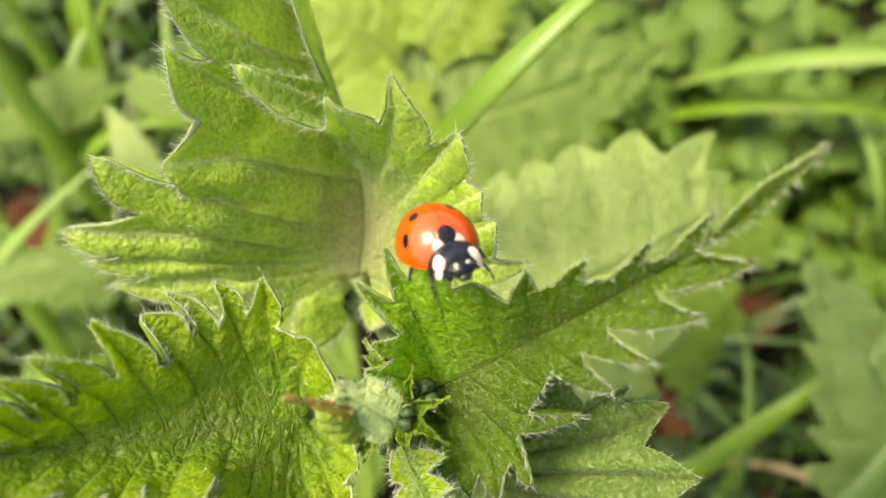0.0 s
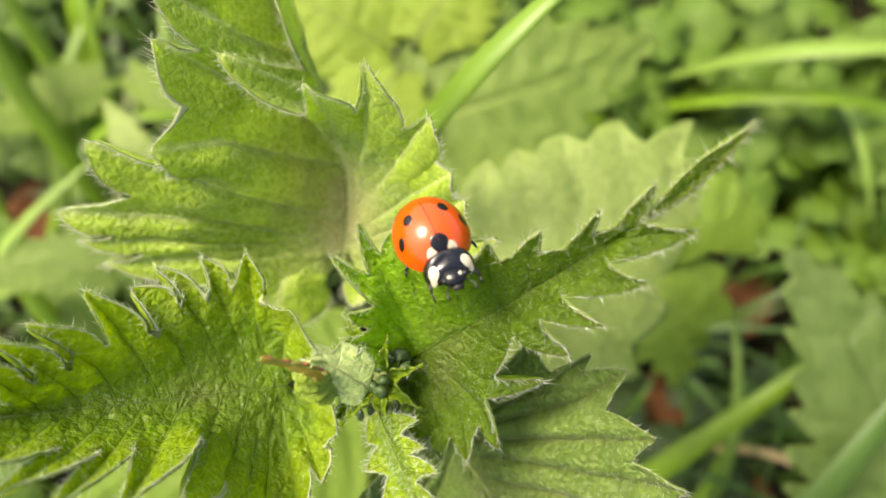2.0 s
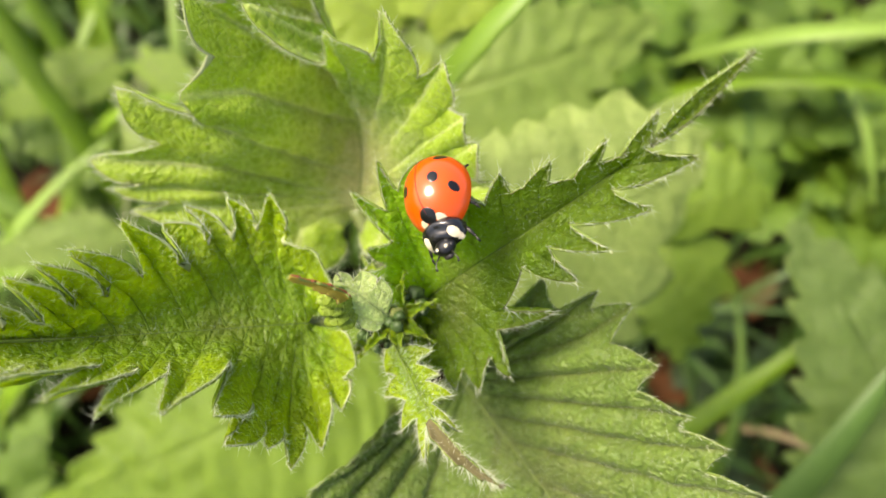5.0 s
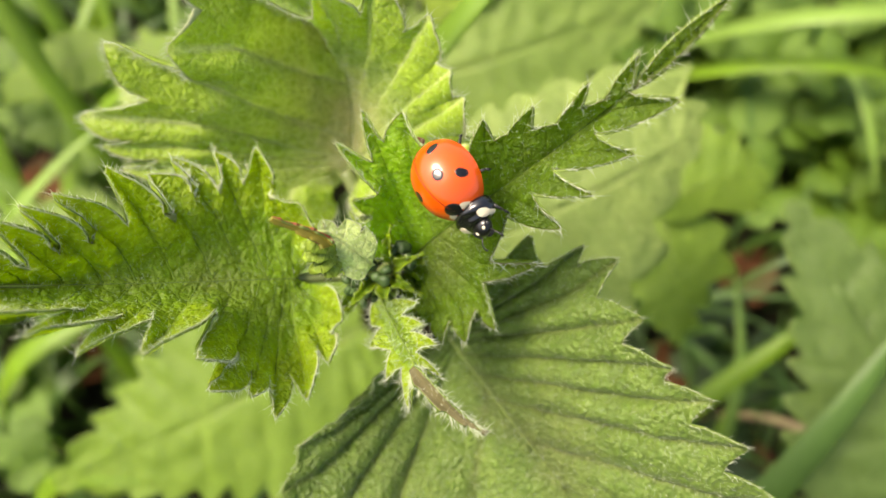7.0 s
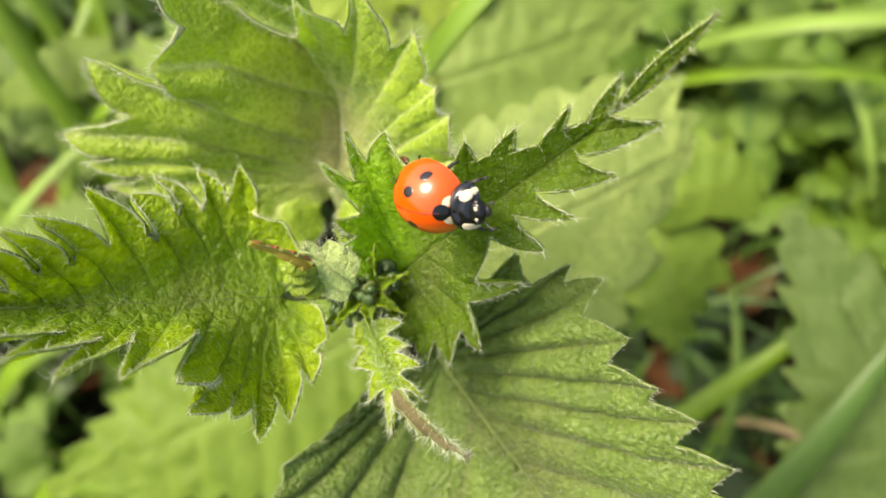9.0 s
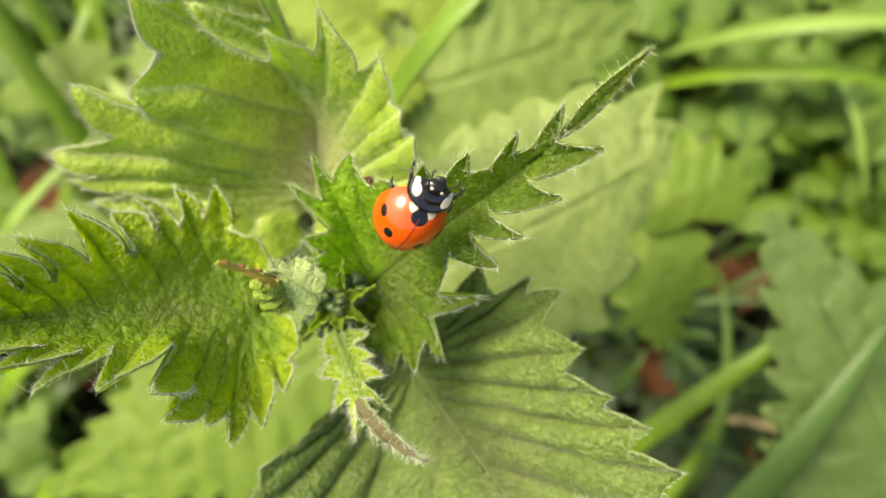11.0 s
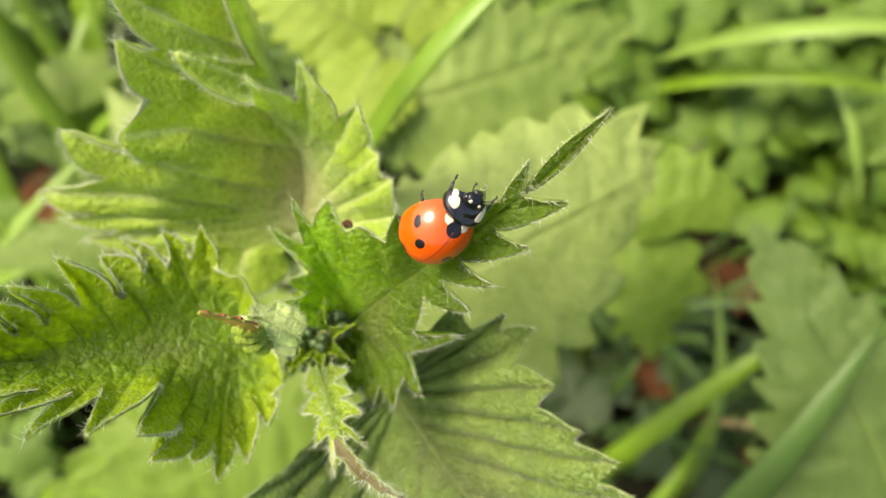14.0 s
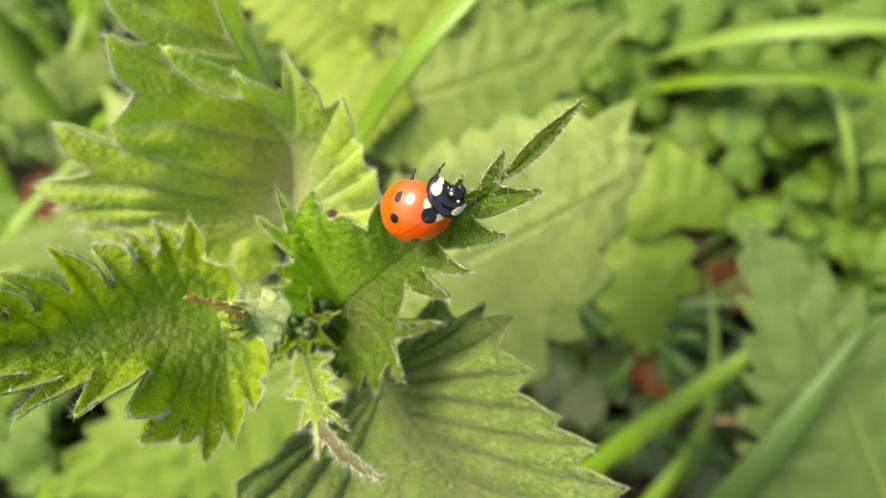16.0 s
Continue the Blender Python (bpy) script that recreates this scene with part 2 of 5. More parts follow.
class Leaf:
    """A toothed leaf laid along a curved midrib (millimetres, in its plant's space).

    P: four points of the midrib; up: the way its upper face looks; wide: its reference half width;
    teeth: for each half, rows of (where its vein leaves the rib, 0 to 1; the vein's length; the share of it left at the notch before it, or that notch's own length and place);
    fold: for each half, degrees by which it rises at the base, middle and tip;
    sweep: degrees that the side veins lean at base and tip; notch: depth of the notches as a share of the vein;
    inner: share of the half blade next to the rib that stays smooth; ridges: (half, vein, height, width) of broad folds;
    hook: how far the teeth reach forward of their notches;
    step: height by which each tooth's panel climbs over the next;
    bulge: how full the teeth are; roll: how far the edges turn up; fall: how late the margin drops behind a point;
    pleat: height of the puffs between the side veins; flick: how far the teeth's points curl up."""

    def __init__(self, P, up, wide, teeth, fold=((20, 20, 20), (20, 20, 20)), sweep=(-35, 55), notch=0.7, pleat=0.6,
                 flick=0.5, seed=1, ns=16, start=0.3, rough=1.0, inner=0.0, ridges=(), hook=0.0, step=0.0, bulge=0.65, roll=0.0, fall=0.75):
        self.P = [Vector(p) for p in P]
        self.up, self.wide, self.fold, self.sweep = Vector(up).normalized(), wide, fold, sweep
        self.pleat, self.flick, self.ns, self.rough = pleat, flick, ns, rough
        self.inner, self.ridges, self.hook, self.step, self.bulge, self.roll, self.fall = inner, ridges, hook, step, bulge, roll, fall
        rng = self.rng = random.Random(seed)
        self.len = sum((bez(self.P, (i + 1) / 40) - bez(self.P, i / 40)).length for i in range(40))
        self.keys, self.feet = {}, {}
        for side, rows in zip((-1, 1), teeth):
            ks = [(0.0, rows[0][1] * start, 0.0, 0)]
            for k, row in enumerate(rows):
                u, r = row[:2]
                if k:
                    u0, r0 = rows[k - 1][:2]
                    un = u0 + (u - u0) * rng.uniform(0.14, 0.26)
                    rn = (r0 + (r - r0) * 0.4) * (row[2] if len(row) == 3 else notch) * rng.uniform(0.94, 1.06)
                    rn = min(rn, 0.92 * min(r0, r))
                    if len(row) == 4:
                        rn, un = row[2:]
                    ks.append((un, rn, k + 0.2, 0))
                ks.append((u, r, k + 1.0, 1))
            u0, r0 = rows[-1][:2]
            cut = notch
            if u0 < 0.985:
                ks.append((u0 + (1 - u0) * 0.2, r0 * cut, len(rows) + 0.2, 0))
                ks.append((1.0, 0.06, len(rows) + 1.0, 0))
            self.keys[side] = ks
            # order along the rib: keys that double back share one place there
            pool = []
            for u, *_ in ks:
                pool.append([u, 1])
                while len(pool) > 1 and pool[-2][0] > pool[-1][0]:
                    q = pool.pop()
                    pool[-1] = [(pool[-1][0] * pool[-1][1] + q[0] * q[1]) / (pool[-1][1] + q[1]), pool[-1][1] + q[1]]
            self.feet[side] = [u for u, k in pool for _ in range(k)]
        self.gap = {s: [(ft[min(2 * k + 1, len(ft) - 1)] - ft[max(min(2 * k - 1, len(ft) - 3), 0)]) * self.len for k in range(40)] for s, ft in self.feet.items()}
        self.lift = {s: [rng.uniform(0.2, 1.4) for _ in range(40)] for s in (-1, 1)}

    def at_key(self, side, c):
        """u, reach, vein count and pointedness at the margin coordinate c."""
        ks = self.keys[side]
        k = min(int(c), len(ks) - 2)
        f = c - k
        (u0, r0, n0, p0), (u1, r1, n1, p1) = ks[k], ks[k + 1]
        if p1 and not p0:
            g = (1 - self.bulge) * f + self.bulge * math.sin(f * math.pi / 2)
        elif p0 and not p1:
            g = f ** self.fall
        else:
            g = f
        return u0 + (u1 - u0) * f, r0 + (r1 - r0) * g, n0 + (n1 - n0) * f, p0 + (p1 - p0) * f

    def place(self, side, c, s):
        u, r, n, tip = self.at_key(side, c)
        feet = self.feet[side]
        k = min(int(c), len(feet) - 2)
        foot = feet[k] + (feet[k + 1] - feet[k]) * (c - k)
        u = foot + (u - foot) * s ** 1.5
        r *= s
        ang = radians(self.sweep[0] + (self.sweep[1] - self.sweep[0]) * u ** 0.8)
        x, y = u * self.len + r * math.sin(ang), r * math.cos(ang)
        x -= self.hook * (1 - tip ** 1.4) * s ** 3 * math.cos(ang)
        f0, f1, f2 = self.fold[0 if side < 0 else 1]
        fo = radians(f0 * (1 - u) * (1 - 2 * u) + f1 * 4 * u * (1 - u) + f2 * u * (2 * u - 1))
        am = fo * (0.75 + 0.5 * r / self.wide)
        yy, zz = y * math.cos(am), y * math.sin(am) * 1.12 * y / (y + 0.12 * self.wide)
        puff = math.sin(math.pi * (n % 1.0)) ** 2 * min(1, s * 3) * (1 - 0.6 * s)
        if self.inner:
            puff *= smooth_step(self.inner * 0.6, self.inner + 0.35, s)
        for rs, rn, amp, width in self.ridges:
            if rs == side:
                zz += amp * math.exp(-((n - rn) / width) ** 2) * s * (1 - 0.5 * s)
        if self.step:
            fr = (n - 0.2) % 1.0
            zz += self.step * (fr / 0.82 if fr < 0.82 else (1 - fr) / 0.18) * smooth_step(0.62, 0.95, s) * min(1.0, self.gap[side][int(n)] / 3.0)
        nn = int(n + 0.5)
        zz += self.pleat * min(1.3, self.gap[side][int(n)] / 4.0) * puff + self.flick * s ** 3 * (tip ** 2) * self.lift[side][nn]
        zz += (self.roll - 0.35 * self.flick * (0 if self.roll else 1)) * s ** 7 * (1 - tip)
        q = V(x * 0.33, yy * side * 0.33, side * 3.1 + self.len)
        zz += self.rough * (0.45 * noise.noise(q) + 0.30 * noise.noise(q * 2.6) + 0.14 * noise.noise(q * 6.1)) * min(1, r * 0.5)
        if s == 0:
            yy, zz = -0.05, -0.02
        return self.world(x, yy * side, zz)

    def world(self, x, y, z):
        t = x / self.len
        tc = max(0.0, min(1.0, t))
        o, d = bez(self.P, tc), bez_d(self.P, tc)
        o = o + d * ((t - tc) * self.len)
        n = (self.up - d * self.up.dot(d)).normalized()
        return o + d.cross(n) * y + n * z

    def build(self, parent, name, material, label="", hairs=600, edge_hairs=10, hair_len=0.9, thick=0.2, rib=0.22, rib_mat=None, per=6, bead=0.0, bead_mat=None):
        ns = self.ns
        verts, faces, uvs = [], [], []
        for side in (-1, 1):
            cs = [k + i / per for k in range(len(self.keys[side]) - 1) for i in range(per)] + [len(self.keys[side]) - 1.0001]
            first = len(verts)
            for c in cs:
                n = self.at_key(side, c)[2]
                for j in range(ns + 1):
                    s = (j / ns) ** 0.85
                    verts.append(self.place(side, c, s) * MM)
                    uvs.append((n + (20 if side > 0 else 0), s))
            for i in range(len(cs) - 1):
                for j in range(ns):
                    a = first + i * (ns + 1) + j
                    q = (a, a + ns + 1, a + ns + 2, a + 1)
                    faces.append(q if side > 0 else q[::-1])
        ob = link_mesh(name, verts, faces, [material, M_RIM], parent, label, uvs=uvs)
        md = ob.modifiers.new("thickness", "SOLIDIFY")
        md.thickness, md.offset, md.material_offset_rim = thick * MM, -1.0, 1
        rp = [self.world(self.len * t / 24, 0, 0.15 * rib) * MM for t in range(25)]
        rr = [rib * MM * (1 - 0.85 * t / 24) for t in range(25)]
        v, f = tube(rp, rr, 8)
        link_mesh("midrib", v, f, rib_mat or M_RIB, ob)
        if bead:
            bv, bf = [], []
            for side in (-1, 1):
                last = len(self.keys[side]) - 1
                pts, rad = [], []
                for i in range(last * per):
                    c = i / per
                    tip = self.at_key(side, min(c, last - 1e-4))[3]
                    back = self.keys[side][int(c)][3]
                    q = self.place(side, min(c, last - 1e-4), 0.985)
                    wob = 0.75 + 0.5 * noise.noise(q * 0.9)
                    rr = bead * (1 - 0.92 * smooth_step(0.0, 0.9, tip)) * (0.6 if back else 1.0) * wob
                    pts.append((q + self.up * (0.25 * rr)) * MM)
                    rad.append(max(0.03, rr) * MM)
                v, f = tube(pts, rad, 6)
                bf += [tuple(i + len(bv) for i in q) for q in f]
                bv += v
            link_mesh("margin", bv, bf, bead_mat or M_DOWN, ob, "" if bead_mat else "pale downy rolled leaf margin")
        rng, roots = self.rng, []
        edge = 0
        for side in (-1, 1):
            last = len(self.keys[side]) - 1
            for _ in range(int(edge_hairs * last * per * 0.5)):
                c = rng.random() * last * 0.999
                p, p0 = self.place(side, c, 1.0), self.place(side, c, 0.93)
                span = (self.place(side, min(c + 0.05, last - 1e-3), 1.0) - self.place(side, max(c - 0.05, 0), 1.0)).length
                if span < 0.6 * rng.random():
                    continue
                d = (p - p0).normalized() if (p - p0).length > 1e-6 else self.up
                roots.append((p * MM, (d + self.up * rng.uniform(-0.5, 0.8)).normalized()))
        edge = len(roots)
        for side in (-1, 1):
            last = len(self.keys[side]) - 1
            for _ in range(hairs // 2):
                c, s = rng.random() * last * 0.999, rng.random() ** 0.7
                span = (self.place(side, min(c + 0.05, last - 1e-3), s) - self.place(side, max(c - 0.05, 0), s)).length
                if span < 0.22 * rng.random():
                    continue
                u = self.at_key(side, c)[0]
                roots.append((self.place(side, c, s) * MM, (self.up + bez_d(self.P, u) * 0.7).normalized()))
        if roots:
            v, f = hair_mesh(roots[:edge], rng, hair_len * MM, 0.018 * MM)
            v2, f2 = hair_mesh(roots[edge:], rng, 0.6 * hair_len * MM, 0.023 * MM)
            f = f + [tuple(i + len(v) for i in q) for q in f2]
            v = v + v2
            link_mesh("hairs", v, f, M_HAIR, ob, "fine white stinging hairs", kind="stuff")
        return ob


def even_teeth(n, wide, base=0.55, peak=0.22, rag=0.12, seed=1):
    """Rows of teeth for both halves of an ordinary nettle leaf."""
    rng = random.Random(seed)
    out = []
    for _ in range(2):
        rows = []
        for k in range(n):
            u = (k + 0.5) / n
            w = base + (1 - base) * smooth_step(0, peak, u)
            w *= max(0.03, 1 - max(0.0, (u - peak) / (1 - peak)) ** 1.35)
            rows.append((u + rng.uniform(-0.1, 0.1) / n, wide * w * (1 + rng.uniform(-rag, rag))))
        out.append(rows)
    return out


class NettleLeaf:
    """A nettle leaf built tooth by tooth (millimetres, in its plant's space).

    P: four points of the midrib. Each half: rows (tip x, y, z, notch x, y, z) from the base to the apex, the notch
    being the one on the tooth's basal side. The blade runs from the rib to a shoulder line through the notches, and
    each tooth is a panel of its own beyond it, with a full outer edge and a short inner one.
    up: the way the upper face looks; lean: how far the side veins lean forward; sag: how deep the blade hollows
    between rib and shoulder; pleat: height of the puffs between the side veins; full: swell of the teeth's outer edge;
    roll: how far the margin turns up; step: height by which each pleat climbs to its vein; point: half width of the apex;
    inset: how far inside the notches the shoulder lies; lift: height of the shoulder in each half; keel: depth of the fold along each tooth's vein; bubble: height of the puckers."""

    def __init__(self, P, halves, up=(0, 0, 1), lean=0.6, sag=(0.0, 0.0), pleat=0.5, full=0.22, roll=0.25, keel=0.25,
                 bubble=0.1, cell=1.0, rough=0.5, step=0.0, point=0.4, inset=0.15, lift=(0.0, 0.0), peak=0.6, seed=1, na=14, ns=20, nb=9):
        self.P = [Vector(p) for p in P]
        self.up = Vector(up).normalized()
        self.na, self.ns, self.nb, self.rng = na, ns, nb, random.Random(seed)
        line = [np.array(bez(self.P, i / 60)) for i in range(61)]
        self.len = sum(np.linalg.norm(line[i + 1] - line[i]) for i in range(60))
        self.sides = []
        for h, rows in enumerate(halves):
            tips = [np.array(r[:3], float) for r in rows]
            notches = [np.array(r[3:6], float) for r in rows]
            apex = np.array(self.P[3])
            last = notches[-1] * 0.35 + apex * 0.65 if len(rows[-1]) == 6 else np.array(rows[-1][6:9], float)
            notches.append(last)
            tips.append(apex + (apex - np.array(self.P[2])) * 0.002)
            notches.append(apex)
            feet, low = [], 0.0
            for k, q in enumerate(notches):
                j = min(range(61), key=lambda i: np.linalg.norm(line[i] - q))
                u = j / 60 - lean * np.linalg.norm(line[j] - q) / self.len
                low = max(u, low + 0.012, 0.0)
                feet.append(min(low, 1.0 - 0.004 * (len(notches) - 1 - k)))
            grid, uvs, tipw = [], [], []
            for k in range(len(tips)):
                n0, n1, tp = notches[k], notches[k + 1], tips[k]
                out = tp - (n0 + n1) / 2
                for i in range(na + (1 if k == len(tips) - 1 else 0)):
                    a = i / na
                    base = n0 + (n1 - n0) * a
                    if k == len(tips) - 1:
                        side = np.cross(np.array(self.up), apex - n0)
                        side = side / max(1e-6, np.linalg.norm(side))
                        side = side if np.dot(side, tips[-2] - min(line, key=lambda q: np.linalg.norm(q - tips[-2]))) > 0 else -side
                        m = n0 + (apex - n0) * a + side * (point * math.sin(math.pi * a ** 0.75))
                        base = n0 + (apex - n0) * a
                    elif a < peak:
                        f = a / peak
                        m = n0 + (tp - n0) * f
                        side = (n0 - n1) - out * (np.dot(n0 - n1, out) / max(1e-6, np.dot(out, out)))
                        m = m + side * (full * 4 * f * (1 - f) * (1 - 0.35 * f))
                    else:
                        f = (a - peak) / (1 - peak)
                        m = tp + (n1 - tp) * f - out * (0.12 * math.sin(math.pi * f))
                    foot = np.array(bez(self.P, feet[k] + (feet[k + 1] - feet[k]) * a))
                    base = base + (foot - base) * inset + np.array(self.up) * (lift[h] * min(1.0, np.linalg.norm(base - foot) / 8.0))
                    col = []
                    for j in range(ns):
                        w = j / ns
                        q = foot + (base - foot) * w
                        col.append(q + np.array(self.up) * (-sag[h] * 4 * w * (1 - w)))
                        uvs.append((k + a + 1 - peak + 20 * h, 0.62 * w))
                        tipw.append(0.0)
                    for j in range(nb + 1):
                        w = j / nb
                        col.append(base + (m - base) * w)
                        uvs.append((k + a + 1 - peak + 20 * h, 0.62 + 0.38 * w))
                        tipw.append(w)
                    grid.append(col)
            g = np.array(grid)
            rows_n, cols_n = g.shape[:2]
            # soften the crease along the shoulder
            for _ in range(2):
                g[:, ns] = 0.5 * g[:, ns] + 0.25 * (g[:, ns - 1] + g[:, ns + 1])
            nrm = np.cross(np.gradient(g, axis=0), np.gradient(g, axis=1))
            nrm /= np.maximum(1e-9, np.linalg.norm(nrm, axis=2, keepdims=True))
            if np.mean(nrm @ np.array(self.up)) < 0:
                nrm = -nrm
                self_flip = True
            else:
                self_flip = False
            uv = np.array(uvs).reshape(rows_n, cols_n, 2)
            s, n = uv[..., 1], uv[..., 0]
            width = np.linalg.norm(g[:, ns] - g[:, 0], axis=1)[:, None]
            env = np.sin(np.pi * np.clip(s / 0.85, 0, 1)) ** 0.8 * np.clip(width / 8.0, 0.15, 1.2)
            tooth = np.repeat([np.linalg.norm(notches[min(i // na, len(tips) - 1)] - notches[min(i // na + 1, len(tips))]) for i in range(rows_n)], cols_n).reshape(rows_n, cols_n)
            broad = np.clip(tooth / 4.0, 0.05, 1.0) ** 1.6
            d = pleat * broad * env * (np.abs(np.sin(np.pi * n)) ** 0.8 - 0.5)
            tw = np.array(tipw).reshape(rows_n, cols_n)
            tlen = np.repeat([np.linalg.norm(tips[min(i // na, len(tips) - 1)] - (notches[min(i // na, len(tips) - 1)] + notches[min(i // na + 1, len(tips))]) / 2) for i in range(rows_n)], cols_n).reshape(rows_n, cols_n)
            size = np.clip(tlen / 5.0, 0.1, 1.2)
            fr = n % 1.0
            saw = np.where(fr < 0.86, fr / 0.86, (1 - fr) / 0.14) - 0.5
            d = d + step * broad * saw * np.clip((s - 0.25) / 0.3, 0, 1) * (1 - 0.55 * tw) * np.clip(width / 6.0, 0.2, 1.0)
            d = d + keel * size * np.sin(np.pi * tw) * (np.abs(np.sin(np.pi * n)) - 0.6)
            d = d + roll * size * tw ** 4 * np.minimum(1, 2.5 * np.abs(np.sin(np.pi * n)))
            for i in range(rows_n):
                for j in range(cols_n):
                    q = Vector(g[i, j])
                    e = min(1.0, s[i, j] * 6)
                    v = rough * (0.5 * noise.noise(q * 0.3) + 0.3 * noise.noise(q * 0.8))
                    if bubble:
                        v += bubble * (1.0 - 2 * noise.voronoi(q * cell)[0][0])
                    d[i, j] += v * e * (1 - 0.5 * tw[i, j])
            d[:, 0] = -0.03
            g = g + nrm * d[..., None]
            self.sides.append((g, nrm, uv, tw, self_flip, len(tips)))

    def build(self, parent, name, material, label="", hairs=600, edge_hairs=20, hair_len=0.9, thick=0.2, rib=0.22, rib_mat=None, bead=0.12, bead_mat=None, bead_label="", inner_bead=0.2, nap=0.6, vein=0.0, vein_mat=None):
        na, rng = self.na, self.rng
        verts, faces, uvs = [], [], []
        for g, nrm, uv, tw, flip, nt in self.sides:
            first, (r, c) = len(verts), g.shape[:2]
            verts += [tuple(q) for q in (g.reshape(-1, 3) * MM)]
            uvs += [tuple(q) for q in uv.reshape(-1, 2)]
            for i in range(r - 1):
                for j in range(c - 1):
                    a = first + i * c + j
                    q = (a, a + c, a + c + 1, a + 1)
                    faces.append(q[::-1] if flip else q)
        ob = link_mesh(name, verts, faces, [material, M_RIM], parent, label, uvs=uvs)
        md = ob.modifiers.new("thickness", "SOLIDIFY")
        md.thickness, md.offset, md.material_offset_rim = thick * MM, -1.0, 1
        rp = [(bez(self.P, t / 24) - self.up * (0.6 * rib)) * MM for t in range(25)]
        v, f = tube(rp, [rib * MM * (1 - 0.85 * t / 24) for t in range(25)], 8)
        link_mesh("midrib", v, f, rib_mat or M_RIB, ob)
        if vein:
            peak = 0.6
            for g, nrm, uv, tw, flip, nt in self.sides:
                for k in range(nt - 1):
                    i = k * na + round(peak * na)
                    cut = int(0.88 * g.shape[1])
                    line = [(Vector(g[i, j]) - Vector(nrm[i, j]) * (0.35 * vein)) * MM for j in range(1, cut, 2)]
                    if (line[-1] - line[0]).length > 2.5 * MM:
                        v, f = tube(line, [vein * MM * (1 - 0.75 * j / len(line)) for j in range(len(line))], 6)
                        link_mesh("side_vein", v, f, vein_mat, ob)
        if bead:
            bv, bf = [], []
            for g, nrm, uv, tw, flip, nt in self.sides:
                first = len(bv)
                share = [rng.uniform(0.1, 1.25) for _ in range(nt + 1)]
                for i in range(g.shape[0]):
                    a = (i % na) / na
                    q, nn = Vector(g[i, -1]), Vector(nrm[i, -1])
                    inward = Vector(g[i, -3] - g[i, -1])
                    inward = inward.normalized() if inward.length > 1e-5 else Vector(self.up)
                    taper = (share[i // na] * (1 - a / 0.6) ** 1.2 if a < 0.6 else inner_bead * share[i // na + 1] * ((a - 0.6) / 0.4) ** 1.2) if i < (nt - 1) * na else 0.1
                    rr = max(0.025, bead * (0.08 + 0.92 * taper) * (0.8 + 0.5 * noise.noise(q * 0.9)))
                    o = q + inward * (0.55 * rr) + nn * 0.04
                    for k in range(8):
                        w = math.pi * k / 4
                        bv.append((o + inward * (rr * math.cos(w)) + nn * (max(0.025, 0.32 * rr) * math.sin(w))) * MM)
                for i in range(g.shape[0] - 1):
                    for k in range(8):
                        p0, p1 = first + i * 8 + k, first + i * 8 + (k + 1) % 8
                        bf.append((p0, p1, p1 + 8, p0 + 8))
            link_mesh("margin", bv, bf, bead_mat or M_DOWN, ob, bead_label or "pale downy rolled leaf margin")
        edge, face = [], []
        for g, nrm, uv, tw, flip, nt in self.sides:
            r, c = g.shape[:2]
            seg = np.linalg.norm(np.diff(g[:, -1], axis=0), axis=1)
            for i in range(r - 1):
                want = seg[i] * edge_hairs * 0.5
                for _ in range(int(want) + (rng.random() < want % 1)):
                    f = rng.random()
                    p = g[i, -1] * (1 - f) + g[i + 1, -1] * f
                    d = g[i, -1] - g[i, -3]
                    d = d / max(1e-6, np.linalg.norm(d))
                    edge.append((Vector(p) * MM, (Vector(d) + Vector(nrm[i, -1]) * rng.uniform(-0.3, 0.9)).normalized()))
            area = np.linalg.norm(np.cross(g[1:, :-1] - g[:-1, :-1], g[:-1, 1:] - g[:-1, :-1]), axis=2)
            cum = np.cumsum(area.ravel())
            for _ in range(hairs // 2):
                k = int(np.searchsorted(cum, rng.random() * cum[-1] * 0.9999))
                i, j = divmod(k, c - 1)
                a, b = rng.random(), rng.random()
                p = (g[i, j] * (1 - a) + g[i + 1, j] * a) * (1 - b) + (g[i, j + 1] * (1 - a) + g[i + 1, j + 1] * a) * b
                fw = g[i, min(j + 1, c - 1)] - g[i, j]
                fw = fw / max(1e-6, np.linalg.norm(fw))
                face.append((Vector(p) * MM, (Vector(nrm[i, j]) + Vector(fw) * 0.6).normalized()))
        if not (edge or face):
            return ob
        v, f = hair_mesh(edge, rng, hair_len * MM, 0.018 * MM)
        v2, f2 = hair_mesh(face, rng, nap * hair_len * MM, 0.0115 * MM)
        f = f + [tuple(i + len(v) for i in q) for q in f2]
        link_mesh("hairs", v + v2, f, M_HAIR, ob, "fine white stinging hairs", kind="stuff")
        return ob


